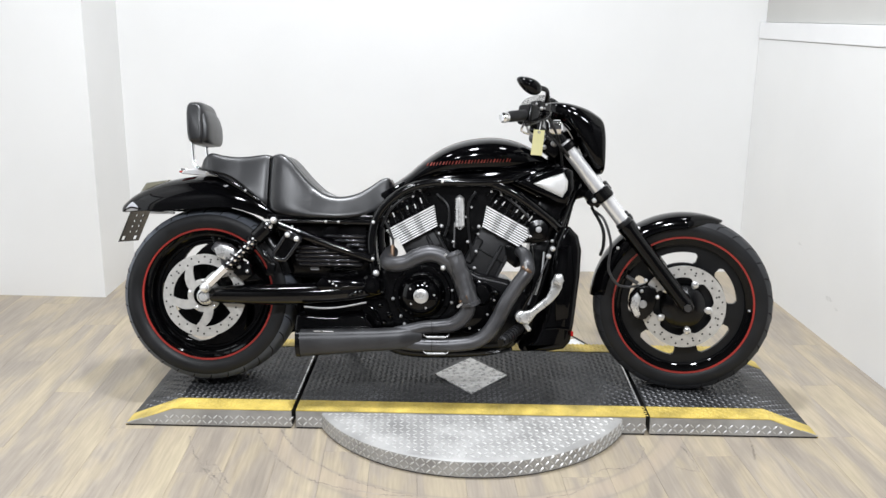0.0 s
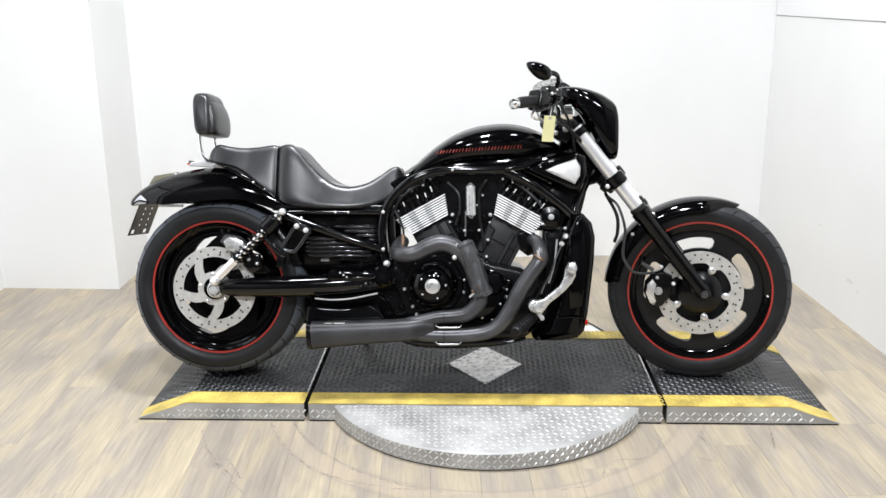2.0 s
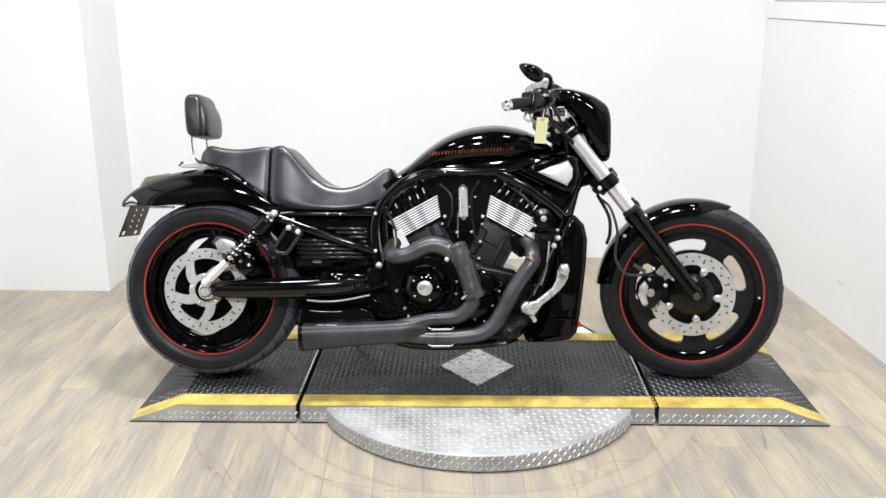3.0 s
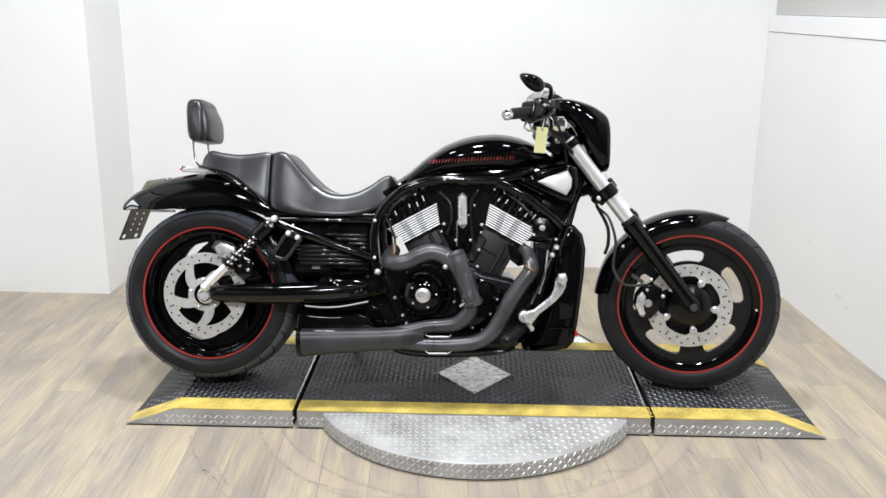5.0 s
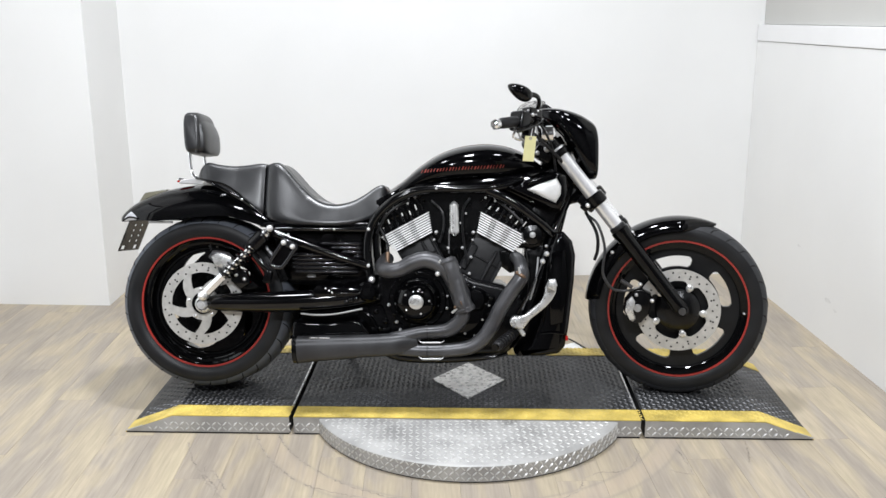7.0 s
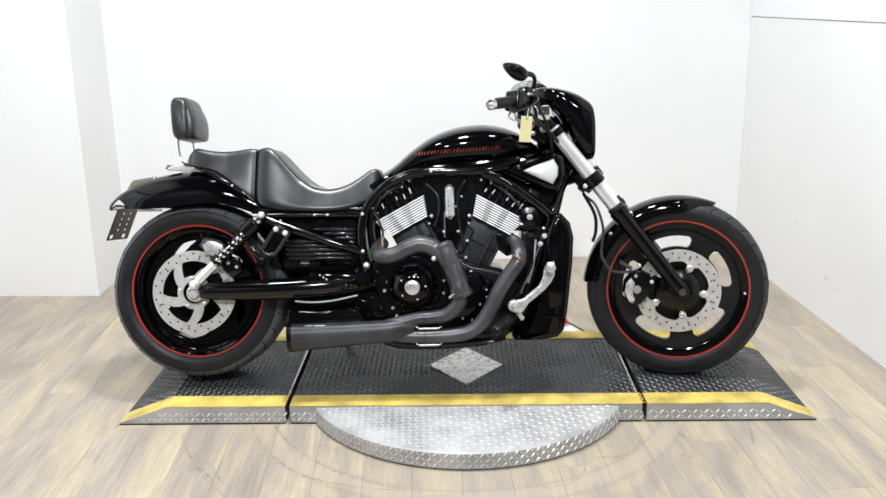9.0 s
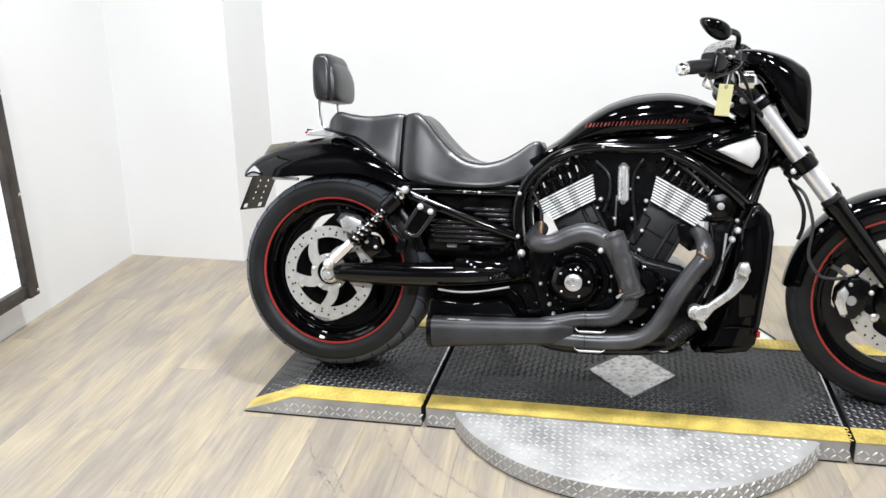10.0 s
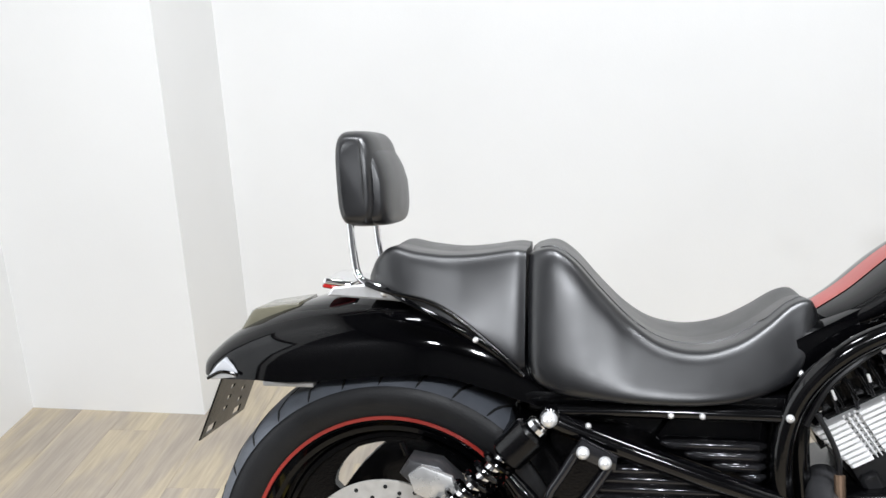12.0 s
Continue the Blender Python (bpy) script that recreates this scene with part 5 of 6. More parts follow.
part("fuel_line", tube([(0.10, -0.11, 0.71), (0.075, -0.125, 0.67), (0.072, -0.125, 0.61), (0.08, -0.12, 0.54), (0.09, -0.12, 0.47)], 0.005, sides=8), HOSE, bike)
part("clutch_line", tube([(0.30, -0.13, 0.52), (0.31, -0.155, 0.44), (0.30, -0.165, 0.36), (0.27, -0.16, 0.30)], 0.0055, sides=8), SHINE, bike)
part("clutch_line", tube([(0.345, -0.14, 0.50), (0.335, -0.165, 0.42), (0.315, -0.17, 0.35)], 0.004, sides=8), DULLAL, bike)

# air scoop beside the neck
scoop = part("air_scoop", prism([(0.235, 0.742), (0.30, 0.775), (0.405, 0.806), (0.44, 0.79), (0.448, 0.72), (0.42, 0.665), (0.385, 0.672)], -0.165, -0.07, 0.02, 3), GLOSS, bike, "gloss black air scoop with a silver panel")
part("air_scoop", prism([(0.235, 0.742), (0.30, 0.775), (0.405, 0.806), (0.44, 0.79), (0.448, 0.72), (0.42, 0.665), (0.385, 0.672)], 0.07, 0.165, 0.02, 3), GLOSS, bike)
part("silver_panel", prism([(0.300, 0.741), (0.335, 0.757), (0.405, 0.781), (0.421, 0.752), (0.419, 0.722), (0.402, 0.694), (0.362, 0.712)], -0.178, -0.158, 0.014, 4), SILVER, scoop, "satin silver scoop panel")

part("front_case", prism([(0.262, 0.335), (0.285, 0.38), (0.300, 0.53), (0.380, 0.55), (0.378, 0.40), (0.355, 0.26), (0.318, 0.18), (0.25, 0.165), (0.24, 0.25)], -0.105, 0.105, 0.012, 2), SATIN, bike, "black engine front behind the pedal")
part("header_mount", prism([(0.205, 0.520), (0.262, 0.530), (0.285, 0.500), (0.270, 0.448), (0.245, 0.440), (0.215, 0.462)], -0.108, -0.05, 0.008, 2), SATIN, bike, "black exhaust port mount")
part("radiator_side", prism([(0.265, 0.53), (0.255, 0.66), (0.40, 0.72), (0.45, 0.66), (0.43, 0.58), (0.38, 0.53)], -0.10, 0.10, 0.01, 2), SATIN, bike, "black radiator hose cover")
part("coolant_hose", tube([(0.315, -0.06, 0.62), (0.292, -0.075, 0.575), (0.278, -0.065, 0.54)], 0.025, sides=14), HOSE, bike, "thick black coolant hose")
# horn and small parts ahead of the front cylinder
horn = part("horn", lathe([(0.0, -0.035), (0.012, -0.035), (0.016, -0.022), (0.034, -0.018), (0.038, 0.0), (0.036, 0.03)], (0.322, -0.135, 0.580), 28), SATIN, bike, "round black horn")
part("horn_centre", lathe([(0.0, -0.004), (0.010, -0.003), (0.011, 0.002)], (0.322, -0.171, 0.580), 16), DULLAL, horn)
for x, y, z, r in ((0.371, -0.185, 0.514, 0.0125), (0.357, -0.185, 0.487, 0.0125), (0.372, -0.15, 0.540, 0.008), (0.295, -0.14, 0.555, 0.008)):
    bolt(x, y, z, r, 0.016, CHROME)
part("brake_rod", rod((0.356, -0.19, 0.484), (0.287, -0.215, 0.318), 0.0036, 8), CHROME, bike)
part("sensor_lead", tube([(-0.222, -0.15, 0.60), (-0.205, -0.155, 0.57), (-0.192, -0.16, 0.535), (-0.192, -0.16, 0.50)], 0.004, sides=8), HOSE, bike)
part("oxygen_sensor", rod((-0.192, -0.165, 0.515), (-0.192, -0.175, 0.47), 0.008, 10), HEAT, bike, "bronze oxygen sensor")
part("plug_lead", tube([(-0.12, -0.12, 0.70), (-0.16, -0.14, 0.68), (-0.205, -0.145, 0.64), (-0.235, -0.14, 0.58)], 0.005, sides=8), HOSE, bike)
part("plug_lead", tube([(0.20, -0.12, 0.70), (0.25, -0.14, 0.66), (0.29, -0.145, 0.62)], 0.005, sides=8), HOSE, bike)

# radiator shroud
rad = part("radiator_shroud", prism([(0.405, 0.590), (0.432, 0.592), (0.462, 0.560), (0.474, 0.510), (0.470, 0.42), (0.452, 0.25), (0.440, 0.185), (0.418, 0.160), (0.36, 0.150), (0.268, 0.148), (0.262, 0.158), (0.315, 0.195), (0.345, 0.27), (0.365, 0.42), (0.385, 0.54)], -0.185, 0.185, 0.022, 3), GLOSS, bike, "gloss black radiator shroud with a chin scoop")
part("chin_strip", tube([(0.435, -0.192, 0.232), (0.39, -0.195, 0.236), (0.35, -0.19, 0.232)], 0.004, sides=8), GLOSS, rad)
part("side_reflector", box(0.440, 0.449, -0.192, -0.18, 0.208, 0.226, 0.002), REDLENS, rad)
part("shroud_panel", prism([(0.39, 0.52), (0.435, 0.53), (0.448, 0.42), (0.43, 0.27), (0.385, 0.26), (0.378, 0.40)], -0.194, -0.18, 0.008, 2), GLOSS, rad)

# forward foot control: alloy pedal arm and rubber peg
pedal = part("brake_pedal", prism([(0.262, 0.262), (0.256, 0.282), (0.268, 0.300), (0.292, 0.306), (0.318, 0.328), (0.345, 0.350), (0.358, 0.376), (0.362, 0.404), (0.372, 0.424), (0.392, 0.424), (0.400, 0.406), (0.398, 0.384), (0.386, 0.360), (0.366, 0.336), (0.338, 0.312), (0.312, 0.292), (0.298, 0.272), (0.286, 0.256)], -0.272, -0.254, 0.006, 3), ALLOY, bike, "polished cast alloy brake pedal")
part("pedal_pad", prism([(0.364, 0.404), (0.372, 0.430), (0.393, 0.432), (0.400, 0.410), (0.390, 0.392)], -0.308, -0.268, 0.005, 2), ALLOY, pedal)
part("pedal_hub", rod((0.262, -0.262, 0.278), (0.262, -0.19, 0.278), 0.020, 20, 0.005), ALLOY, pedal)
part("pedal_spur", rod((0.265, -0.25, 0.27), (0.292, -0.25, 0.232), 0.008, 10, 0.003), ALLOY, pedal)
peg = part("foot_peg", rod((0.262, -0.21, 0.238), (0.192, -0.345, 0.205), 0.017, 16, 0.005), HOSE, bike, "ribbed black rubber foot peg")
for k in range(6):
    u = 0.2 + 0.12 * k
    c = Vector((0.262, -0.21, 0.238)).lerp(Vector((0.192, -0.345, 0.205)), u)
    d = (Vector((0.192, -0.345, 0.205)) - Vector((0.262, -0.21, 0.238))).normalized() * 0.004
    part("peg_ring", rod(c - d, c + d, 0.0195, 16), HOSE, peg)
part("peg_end", rod((0.192, -0.345, 0.205), (0.188, -0.352, 0.203), 0.012, 14), SATIN, peg)
part("peg_mount", tube([(0.31, -0.12, 0.27), (0.275, -0.17, 0.26), (0.255, -0.215, 0.24)], 0.014, sides=10), SATIN, peg)
part("control_lever", tube([(0.235, -0.19, 0.16), (0.19, -0.20, 0.15), (0.14, -0.19, 0.148)], 0.006, sides=8), SATIN, bike)

# exhaust
def loop(points, radius, n, sides=22, rough=0.0, seed=3):
    """A pipe through points whose skin may be dented by up to rough metres."""
    bm = tube(points, radius, n=n, sides=sides)
    if rough:
        for v in bm.verts:
            v.co += Vector((1, 1, 1)) * rough * noise.noise(v.co * 38 + Vector((seed, 0, 0)))
    return bm


exh = part("exhaust_header", loop([(-0.200, -0.10, 0.490), (-0.210, -0.165, 0.468), (-0.203, -0.215, 0.456), (-0.176, -0.237, 0.453), (-0.140, -0.240, 0.460), (-0.104, -0.240, 0.478), (-0.060, -0.240, 0.4915), (-0.019, -0.240, 0.4835), (0.014, -0.240, 0.460), (0.042, -0.240, 0.420), (0.070, -0.240, 0.345), (0.077, -0.238, 0.302), (0.061, -0.237, 0.272), (0.028, -0.235, 0.2475), (-0.017, -0.233, 0.2395), (-0.066, -0.232, 0.2355), (-0.115, -0.231, 0.224), (-0.172, -0.231, 0.210)], [0.024, 0.026, 0.0265, 0.0265, 0.0265, 0.0265, 0.0265, 0.0265, 0.0265, 0.0265, 0.0265, 0.0265, 0.026, 0.025, 0.0235, 0.0230, 0.0235, 0.0245], 110), PIPE, bike, "grey coated rear exhaust header")
part("header_sleeve", loop([(-0.120, -0.240, 0.4705), (-0.098, -0.240, 0.481), (-0.060, -0.240, 0.4920), (-0.020, -0.240, 0.4840), (0.012, -0.240, 0.462)], [0.0275, 0.0282, 0.0285, 0.0285, 0.0282], 30), PIPE, exh)
part("heat_shield", loop([(0.018, -0.244, 0.496), (0.026, -0.245, 0.480), (0.047, -0.245, 0.433), (0.066, -0.245, 0.380), (0.080, -0.245, 0.335), (0.087, -0.245, 0.314)], [0.0285, 0.031, 0.0315, 0.0335, 0.0355, 0.037], 44, 26, 0.005), PIPE, exh, "dented grey heat shield over the header bend")
for c, d, r in (((0.022, -0.245, 0.487), (0.40, 0.0, -0.92), 0.0335), ((0.084, -0.245, 0.322), (0.32, 0.0, -0.95), 0.038)):
    c, d = Vector(c), Vector(d).normalized()
    part("band_clamp", rod(c - d * 0.0045, c + d * 0.0045, r, 24, 0.0015), PIPE, exh, "grey band clamp")
    part("clamp_screw", rod(c + Vector((-r - 0.004, -0.012, -0.012)), c + Vector((-r + 0.012, -0.024, 0.004)), 0.0042, 8), ALLOY, exh)
for p, q in (((0.070, -0.279, 0.352), (0.078, -0.279, 0.336)), ((0.094, -0.272, 0.314), (0.104, -0.262, 0.330))):
    part("heat_stain", rod(p, q, 0.0035, 8, 0.001), HEAT, exh)
bolt(-0.010, -0.262, 0.444, 0.009, 0.01, ALLOY, exh)
bolt(0.052, -0.268, 0.330, 0.006, 0.008, HEAT, exh)
exh2 = part("exhaust_header", loop([(0.262, -0.10, 0.500), (0.274, -0.165, 0.490), (0.281, -0.215, 0.464), (0.277, -0.237, 0.430), (0.245, -0.240, 0.384), (0.208, -0.240, 0.324), (0.183, -0.238, 0.270), (0.151, -0.236, 0.221), (0.107, -0.235, 0.1895), (0.049, -0.235, 0.178), (-0.032, -0.234, 0.1730), (-0.114, -0.232, 0.1755), (-0.172, -0.231, 0.184)], [0.021, 0.023, 0.0245, 0.0255, 0.0258, 0.0262, 0.0265, 0.0262, 0.0255, 0.0245, 0.0238, 0.0238, 0.0245], 100), PIPE, bike, "grey coated front exhaust header")
part("header_clamp", tube([(0.262, -0.252, 0.452), (0.282, -0.262, 0.440), (0.296, -0.24, 0.430)], 0.0065, sides=8), HEAT, exh2)
part("clamp_bolt", rod((0.270, -0.258, 0.470), (0.274, -0.262, 0.446), 0.0045, 8), ALLOY, exh2)
for c, d, r in (((-0.045, -0.2325, 0.2372), (0.98, 0, 0.1), 0.0255), ((-0.045, -0.234, 0.1730), (1, 0, 0), 0.0262)):
    c, d = Vector(c), Vector(d).normalized()
    part("pipe_joint", rod(c - d * 0.0015, c + d * 0.0015, r, 24), HOSE, exh2)
for x0, z0 in ((-0.030, 0.2045), (-0.030, 0.1475)):
    spring = part("joint_spring", rod((x0 - 0.032, -0.261, z0), (x0 + 0.032, -0.261, z0 + 0.001), 0.0036, 10, 0.001), DULLAL, exh2, "dull metal joint spring")
    for sx in (-1, 1):
        part("spring_hook", tube([(x0 + sx * 0.031, -0.261, z0), (x0 + sx * 0.040, -0.258, z0 + 0.004), (x0 + sx * 0.044, -0.250, z0 + 0.008)], 0.0016, sides=6), DULLAL, spring)
rings = []


def muffler_ring(x, z, h, w, tilt=0.0):
    return [(x + tilt * math.sin(a), -0.233 + w * math.copysign(abs(math.cos(a)) ** 0.8, math.cos(a)), z + h * math.copysign(abs(math.sin(a)) ** 0.8, math.sin(a))) for a in (2 * math.pi * k / 28 for k in range(28))]


for i in range(24):
    u = i / 23
    x = -0.500 + 0.335 * u
    rings.append(muffler_ring(x, 0.1720 + 0.0215 * u, 0.0475 - 0.0085 * min(1.0, u / 0.75), 0.040 - 0.002 * u, -0.003 if u < 0.05 else 0.0))
for dx, z, h, w in ((0.015, 0.1955, 0.0385, 0.036), (0.035, 0.1975, 0.037, 0.031), (0.060, 0.1990, 0.032, 0.025), (0.085, 0.1995, 0.024, 0.017)):
    rings.append(muffler_ring(-0.165 + dx, z, h, w))
muf = part("muffler", skin(rings), MUFFLER, bike, "dark grey coated tapered muffler")
part("muffler_end", skin([[(x - 0.016 + dx, -0.233 + (y + 0.233) * f, 0.172 + (z - 0.172) * f) for x, y, z in rings[0]] for dx, f in ((0.014, 1.03), (0.0, 1.0), (0.001, 0.90), (0.04, 0.80))], caps=False), SATIN, muf, "black muffler end ring")
part("muffler_bore", skin([[(x + 0.026, -0.233 + (y + 0.233) * f, 0.172 + (z - 0.172) * f) for x, y, z in rings[0]] for f in (0.82, 0.1)]), BORE, muf)
part("end_bolt", rod((-0.522, -0.225, 0.152), (-0.505, -0.225, 0.152), 0.010, 10, 0.002), SATIN, muf)
part("maker_strip", box(-0.455, -0.385, -0.262, -0.252, 0.2155, 0.2185, 0.001), ALLOY, muf)
part("lower_cover", prism([(-0.530, 0.262), (-0.515, 0.270), (-0.46, 0.264), (-0.40, 0.262), (-0.31, 0.276), (-0.28, 0.262), (-0.255, 0.228), (-0.26, 0.18), (-0.525, 0.165), (-0.535, 0.21)], -0.185, 0.12, 0.012, 3), GLOSS, bike, "gloss black lower body cover")
# Pale block stands in for the bright background showing through a gap.
part("gap_backdrop", box(-0.49, -0.46, -0.12, -0.10, 0.42, 0.43, 0.002), LENS, bike)

part("belt_guard", prism([(-0.80, 0.16), (-0.76, 0.44), (-0.68, 0.47), (-0.30, 0.44), (-0.28, 0.24), (-0.60, 0.16)], 0.13, 0.145, 0.004, 1), SATIN, bike, "black belt guard on the far side")
# side stand on the far side
part("side_stand", tube([(-0.25, 0.13, 0.17), (-0.34, 0.25, 0.11), (-0.42, 0.38, 0.068)], 0.012, sides=10), SATIN, bike, "black side stand")

# bars, controls, mirrors
bars = part("handlebar", tube([(0.175, -0.415, 0.955), (0.235, -0.37, 0.968), (0.305, -0.28, 0.985), (0.355, -0.16, 0.985), (0.368, -0.06, 0.965), (0.372, 0.0, 0.96), (0.382, 0.06, 0.965), (0.405, 0.16, 0.985), (0.435, 0.28, 0.985), (0.39, 0.37, 0.968), (0.34, 0.415, 0.955)], 0.0127, n=60, sides=14), SATIN, bike, "black swept handlebar")
for sgn in (1, -1):
    shift = 0.0 if sgn > 0 else 0.19
    made = [
        part("grip", tube([(0.185, -0.408 * sgn, 0.957), (0.195, -0.40 * sgn, 0.960), (0.265, -0.335 * sgn, 0.975), (0.27, -0.33 * sgn, 0.976)], [0.016, 0.0185, 0.0185, 0.016], sides=18, smooth_path=False), HOSE, bars, "black rubber grip"),
        part("bar_end", tube([(0.165, -0.424 * sgn, 0.953), (0.170, -0.42 * sgn, 0.954), (0.180, -0.411 * sgn, 0.956), (0.188, -0.404 * sgn, 0.958)], [0.012, 0.0175, 0.0175, 0.014], sides=18, smooth_path=False), CHROME, bars, "bright bar end"),
        part("switch_housing", merged([obox((0.052, 0.06, 0.066), pose(0.258, -0.338 * sgn, 0.972, 0, 8, 46 * sgn), 0.012, 3), obox((0.03, 0.035, 0.05), pose(0.286, -0.318 * sgn, 0.940, 0, 20, 46 * sgn), 0.008, 2)]), SATIN, bars),
        part("lever", tube([(0.335, -0.285 * sgn, 0.985), (0.315, -0.34 * sgn, 0.962), (0.268, -0.40 * sgn, 0.938), (0.245, -0.42 * sgn, 0.930)], [0.007, 0.006, 0.005, 0.006], sides=10, flat=0.6), SHINE, bars, "black hand lever"),
        part("reservoir", obox((0.06, 0.045, 0.032), pose(0.300, -0.285 * sgn, 1.006, 0, 8, 40 * sgn), 0.008, 3), SHINE, bars),
        part("clamp", rod((0.300, -0.285 * sgn, 0.984), (0.325, -0.25 * sgn, 0.988), 0.022, 16, 0.004), SATIN, bars),
        part("cable", tube([(0.33, -0.25 * sgn, 0.975), (0.36, -0.22 * sgn, 0.93), (0.385, -0.15 * sgn, 0.88), (0.40, -0.10 * sgn, 0.80)], 0.005, sides=8), HOSE, bars),
        part("switch_lead", tube([(0.27, -0.31 * sgn, 0.955), (0.29, -0.30 * sgn, 0.92), (0.33, -0.25 * sgn, 0.905), (0.37, -0.16 * sgn, 0.90)], 0.004, sides=8), HOSE, bars),
    ]
    if sgn < 0:
        bpy.data.objects.remove(made.pop(6))
        bpy.data.objects.remove(made.pop(3))
    for ob in made:
        ob.location.x = shift
    part("riser", rod((0.388, -0.05 * sgn, 0.89), (0.368, -0.05 * sgn, 0.972), 0.017, 16, 0.004), SATIN, bars)
bolt(0.30, -0.335, 0.995, 0.008, 0.012, CHROME, bars)
part("throttle_cable", tube([(0.248, -0.36, 0.957), (0.238, -0.36, 0.935), (0.234, -0.355, 0.920), (0.255, -0.34, 0.912), (0.285, -0.31, 0.915)], 0.0042, sides=8), CHROME, bars, "bright metal throttle cable elbow")
part("throttle_cable", tube([(0.258, -0.35, 0.955), (0.252, -0.35, 0.935), (0.262, -0.34, 0.915), (0.29, -0.31, 0.905)], 0.0036, sides=8), DULLAL, bars)
for x, z in ((0.285, 1.012), (0.318, 1.010), (0.275, 0.992)):
    bolt(x, -0.318, z, 0.005, 0.006, CHROME, bars)
bolt(0.312, -0.292, 1.0, 0.006, 0.012, DULLAL, bars)


def mirror(centre, length, height, depth, turn, tip, stem, label):
    """A rounded teardrop mirror with its glass on the hollow side; turn about z and tip about the glass's own axis, in degrees."""
    m = pose(*centre, 0, 0, turn) @ pose(0, 0, 0, 0, tip, 0)
    rings = []
    for w, d in ((0.12, 1.0), (0.42, 0.93), (0.70, 0.74), (0.90, 0.42), (0.99, 0.1), (1.0, 0.0), (0.965, -0.05)):
        ring = []
        for k in range(30):
            a = 2 * math.pi * k / 30
            tear = 1.0 - 0.28 * math.cos(a)
            ring.append(m @ Vector((length * math.cos(a) * w, depth * d, height * math.sin(a) * w * tear)))
        rings.append(ring)
    ob = part("mirror", skin(rings, caps=False), GLOSS, bike, label)
    part("mirror_glass", skin([[m @ Vector((length * math.cos(a) * w, -depth * 0.03, height * math.sin(a) * w * (1.0 - 0.28 * math.cos(a)))) for a in (2 * math.pi * k / 30 for k in range(30))] for w in (0.97, 0.05)]), MIRROR, ob, "silvered mirror glass")
    part("mirror_stem", tube(stem, [0.008, 0.0075, 0.008, 0.011], sides=10), SATIN, ob)


mirror((0.252, -0.405, 1.062), 0.045, 0.024, 0.030, 176, -30, [(0.316, -0.275, 1.012), (0.322, -0.30, 1.040), (0.312, -0.345, 1.056), (0.275, -0.385, 1.058)], "black teardrop mirror on a curved stem")
mirror((0.338, 0.425, 1.116), 0.080, 0.023, 0.022, -46, -8, [(0.42, 0.275, 1.005), (0.425, 0.30, 1.03), (0.415, 0.35, 1.08), (0.375, 0.40, 1.11)], "black teardrop mirror showing its glass")
part("brake_reservoir_hose", tube([(0.31, -0.25, 0.94), (0.36, -0.20, 0.90), (0.42, -0.13, 0.85), (0.47, -0.11, 0.78)], 0.006, sides=8), HOSE, bars)

# headlamp shroud
lamp_rows = [(0.335, 1.034, 1.008, 0.06), (0.365, 1.04, 0.988, 0.1), (0.41, 1.039, 0.960, 0.125), (0.445, 1.033, 0.914, 0.135), (0.475, 1.025, 0.862, 0.139), (0.503, 1.014, 0.816, 0.141), (0.523, 1.002, 0.789, 0.14), (0.540, 0.990, 0.783, 0.138), (0.551, 0.976, 0.783, 0.133), (0.557, 0.955, 0.785, 0.124), (0.559, 0.93, 0.790, 0.11)]
shroud = part("headlamp_shroud", body(lamp_rows, 44, 3.6, 48), GLOSS, bike, "gloss black headlamp shroud")
part("shroud_bracket", tube([(0.47, -0.09, 0.83), (0.49, -0.11, 0.85), (0.51, -0.12, 0.87)], 0.008, sides=8), SATIN, shroud)
part("gauge_pod", rod((0.365, 0.02, 1.01), (0.395, 0.02, 1.05), 0.034, 24, 0.006), SATIN, bike, "black instrument pod")
lampb = part("signal_lamp", rod((0.328, -0.20, 0.944), (0.384, -0.195, 0.946), 0.0285, 22, 0.008), CHROME, bike, "chrome bullet turn signal")
part("lamp_rim", rod((0.323, -0.2005, 0.9435), (0.331, -0.2, 0.9445), 0.0292, 20, 0.003), SATIN, lampb)
part("key_switch", lathe([(0.0, -0.026), (0.012, -0.023), (0.021, -0.014), (0.0255, 0.0), (0.021, 0.014), (0.0, 0.022)], (0.305, -0.18, 0.901), 28), DARKALLOY, bike, "round dark metal key switch cover")
bolt(0.372, -0.14, 0.885, 0.012, 0.01, DULLAL)
bolt(0.338, -0.13, 0.872, 0.009, 0.008, DULLAL)
part("ignition_block", obox((0.07, 0.09, 0.06), pose(0.365, -0.085, 0.875, 0, 35, 0), 0.012, 2), SATIN, bike)

# the front end turned to the right about the raked steering axis
STEER = Matrix.Translation((AX.x, 0, AX.z)) @ Matrix.Rotation(radians(-9.5), 4, Vector((TOP.x - AX.x, 0, TOP.z - AX.z))) @ Matrix.Translation((-AX.x, 0, -AX.z))
for ob in list(bike.children):
    if ob.name.split(".")[0] in ("front_wheel", "fork_leg", "front_fender", "front_caliper", "brake_hose", "banjo_bolt", "lower_triple_clamp"):
        ob.matrix_basis = STEER @ ob.matrix_basis

for ob in list(bike.children):
    if ob is bars or ob.name.split(".")[0] in ("mirror", "signal_lamp"):
        ob.location += Vector((0.009, 0, -0.011))

# price tag hung from the lever
tag = thing("hang_tag", "pale yellow card tag hanging from the handlebar", "tag", BIKE @ pose(0.297, -0.36, 0.867, 12.5, 3, 10))
part("card", box(-0.019, 0.019, -0.0006, 0.0006, -0.040, 0.044, 0.0004, 1), TAGPAPER, tag, smooth=False)
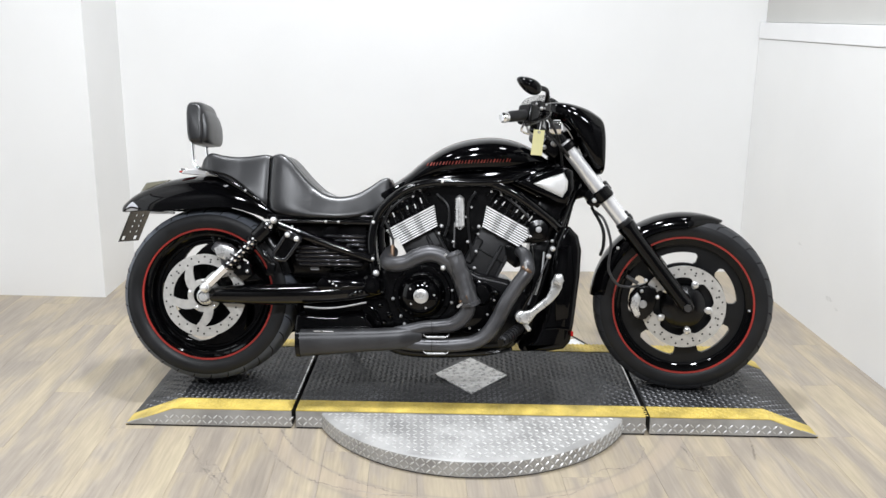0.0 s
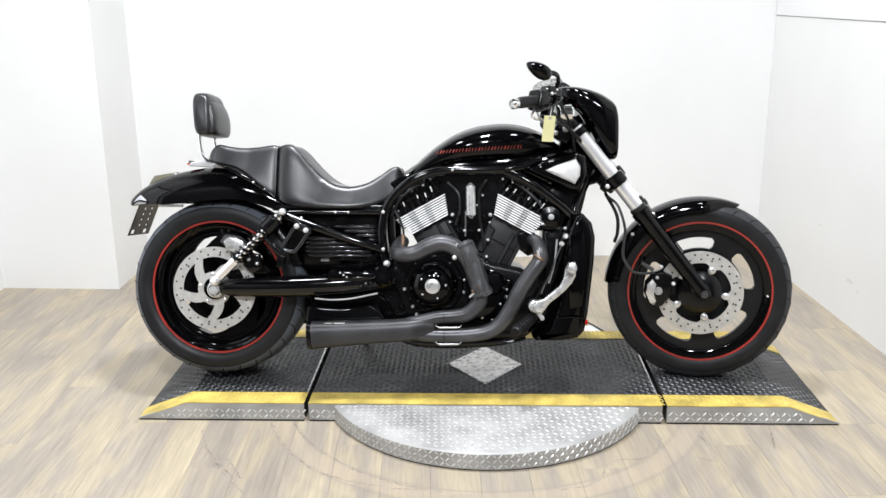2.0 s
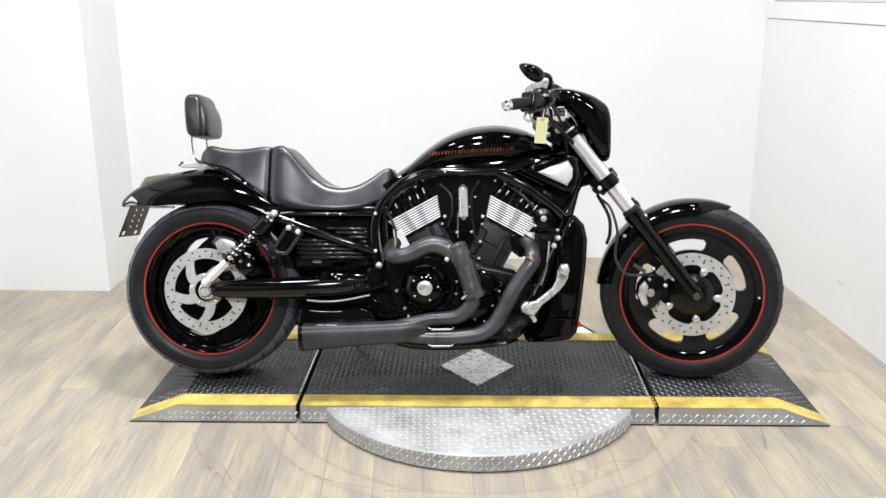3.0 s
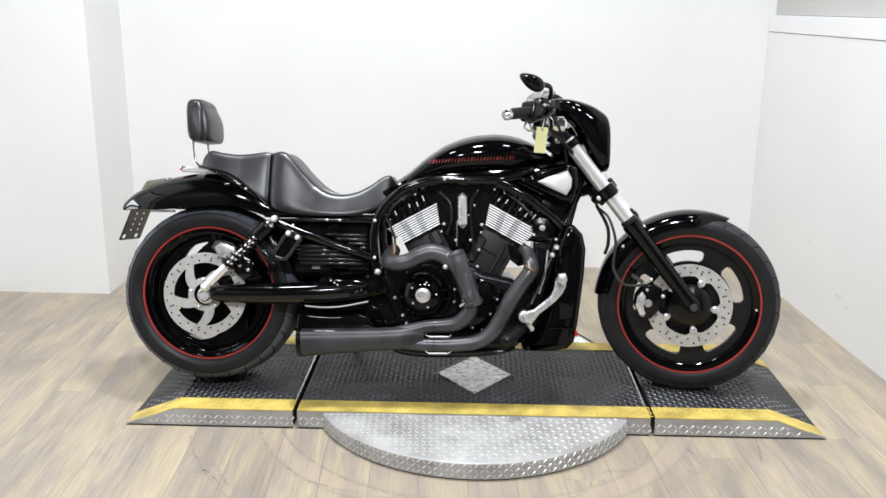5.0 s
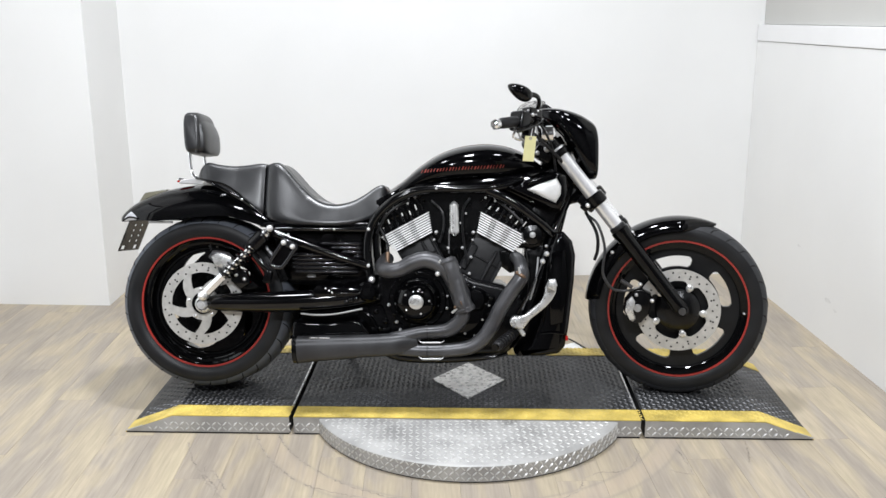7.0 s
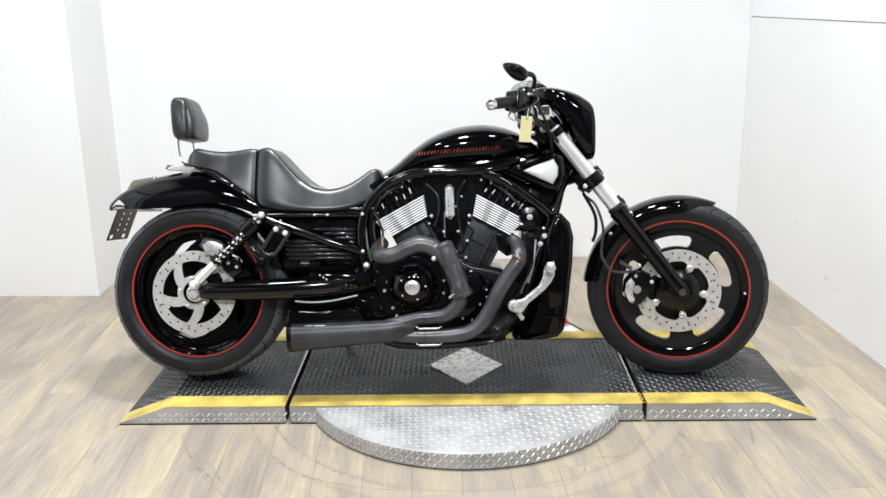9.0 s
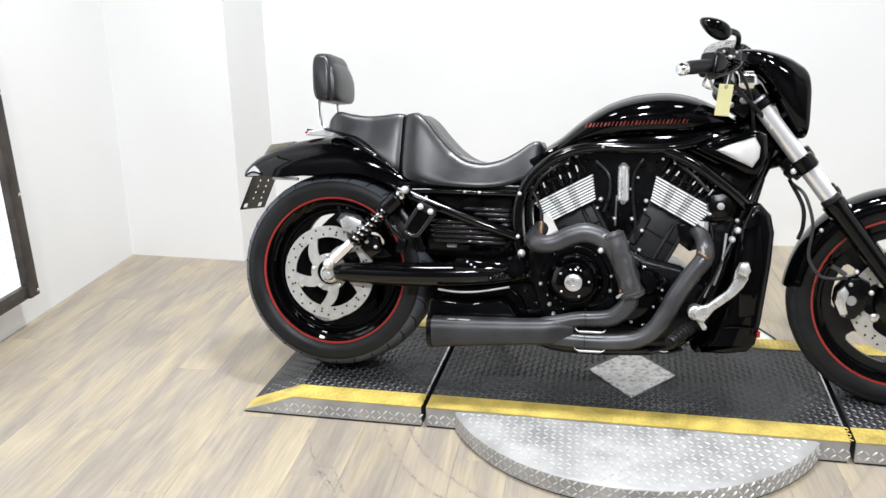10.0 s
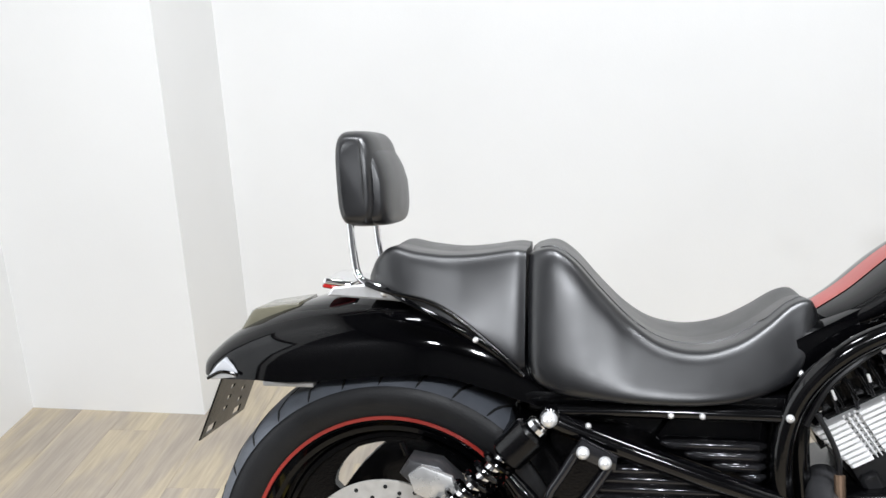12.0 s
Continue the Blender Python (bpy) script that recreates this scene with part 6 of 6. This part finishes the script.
part("string", tube([(0.0, 0, 0.04), (0.004, 0.01, 0.055), (0.008, 0.02, 0.072)], 0.0012, sides=5), TRIM, tag)
part("eyelet", lathe([(0.002, -0.001), (0.0045, -0.0015), (0.005, 0.0)], (0.0, -0.0006, 0.037), 12), DULLAL, tag)

# on the floor behind the platform
sheet = thing("paper_sheet", "creased white paper sheet lying on the plank floor", "paper", pose(0.502, 0.810, 0.001, 0, 0, 28))
bm = bmesh.new()
grid = [[bm.verts.new((-0.06 + 0.12 * i / 6, -0.045 + 0.09 * j / 4, 0.001 + 0.006 * random.random())) for j in range(5)] for i in range(7)]
for i in range(6):
    for j in range(4):
        bm.faces.new((grid[i][j], grid[i + 1][j], grid[i + 1][j + 1], grid[i][j + 1]))
part("leaf", bm, PAPER, sheet)
tagged(part("power_cable", tube([(0.312, 1.168, 0.004), (0.426, 1.03, 0.004), (0.505, 0.921, 0.012), (0.569, 0.783, 0.012), (0.623, 0.647, 0.005), (0.656, 0.587, 0.004)], 0.0035, sides=7), HOSE), "thin black cable lying across the plank floor", "cable")

# ---- floor planks ----
PW, PL = 0.152, 1.22
plank_mesh = None
for i in range(1, 29):
    for j in range(8):
        x0 = -2.62 + i * PW
        y0 = YS - 0.9 + ((i * 0.37) % 1.0) * PL + j * PL
        if y0 > YB + 0.1 or y0 + PL < YS - 0.1:
            continue
        if plank_mesh is None:
            bm = box(0.0002, PW - 0.0002, 0.0002, PL - 0.0002, -0.006, 0.0, 0.0006, 1)
            plank_mesh = bpy.data.meshes.new("plank")
            bm.to_mesh(plank_mesh)
            bm.free()
            plank_mesh.materials.append(PLANK)
        plank = new("plank", plank_mesh)
        plank.parent = floor
        south, north = max(y0, YS - 0.1), min(y0 + PL, YB + 0.1)
        plank.location = (x0, south, 0)
        plank.scale.y = (north - south) / PL

# worn scratches and lifted seams in the vinyl round the turntable
def arc(r0, r1, a0, a1, n=7):
    """Points on the floor along an arc about the turntable's axis."""
    return [(0.019 + (r0 + (r1 - r0) * k / (n - 1)) * math.cos(radians(a0 + (a1 - a0) * k / (n - 1))), 0.207 + (r0 + (r1 - r0) * k / (n - 1)) * math.sin(radians(a0 + (a1 - a0) * k / (n - 1)))) for k in range(n)]


SCRATCHES = [
    arc(0.782, 0.790, -166, -136), arc(0.789, 0.722, -134, -110), arc(0.711, 0.703, -162, -140), arc(0.704, 0.712, -137, -104),
    arc(1.016, 1.012, -165, -150), arc(1.013, 1.020, -151, -138), arc(0.990, 1.016, -18, -27),
    [(-0.866, -0.217), (-0.858, -0.277), (-0.823, -0.34), (-0.787, -0.4)],
    [(-0.853, -0.277), (-0.832, -0.267), (-0.791, -0.34), (-0.768, -0.386)],
    [(0.351, -0.367), (0.333, -0.419), (0.273, -0.468), (0.203, -0.483)],
    [(0.354, -0.349), (0.415, -0.314), (0.48, -0.308), (0.537, -0.261), (0.574, -0.183), (0.57, -0.142)],
    [(0.642, -0.282), (0.661, -0.313), (0.71, -0.332)],
    [(0.708, -0.145), (0.713, -0.226), (0.717, -0.34)],
]
WALLSCUFF = material("grey_scuffed_wall_paint", (0.73, 0.73, 0.72), 0.6, spread=0.08, scale=60)
for (y, z, w, h) in ((1.218, 0.36, 0.03, 0.008), (0.865, 0.198, 0.04, 0.014), (0.783, 0.172, 0.025, 0.008)):
    bm = bmesh.new()
    ring = [bm.verts.new((XR - 0.0012, y + w * math.cos(a) * random.uniform(0.4, 1.0), z + h * math.sin(a) * random.uniform(0.4, 1.0))) for a in (2 * math.pi * k / 14 for k in range(14))]
    bm.faces.new(ring)
    part("wall_scuff", bm, WALLSCUFF, bpy.data.objects["wall_east"], "", False)
SCUFF = material("grey_scuffed_vinyl", (0.31, 0.27, 0.225), 0.6, spread=0.35, scale=30)
for line in SCRATCHES:
    pts = curve_through(line, 8 * len(line))
    bm = bmesh.new()
    rows = []
    for i, p in enumerate(pts):
        d = pts[min(i + 1, len(pts) - 1)] - pts[max(i - 1, 0)]
        d = d / np.linalg.norm(d)
        w = 0.0008 + 0.0028 * random.random()
        jx, jy = random.uniform(-0.004, 0.004), random.uniform(-0.004, 0.004)
        rows.append([bm.verts.new((p[0] + jx + s * w * -d[1], p[1] + jy + s * w * d[0], 0.0006)) for s in (-1, 1)])
    for a, b in zip(rows, rows[1:]):
        bm.faces.new((a[0], a[1], b[1], b[0]))
    part("scratch", bm, SCUFF, floor, "", False)
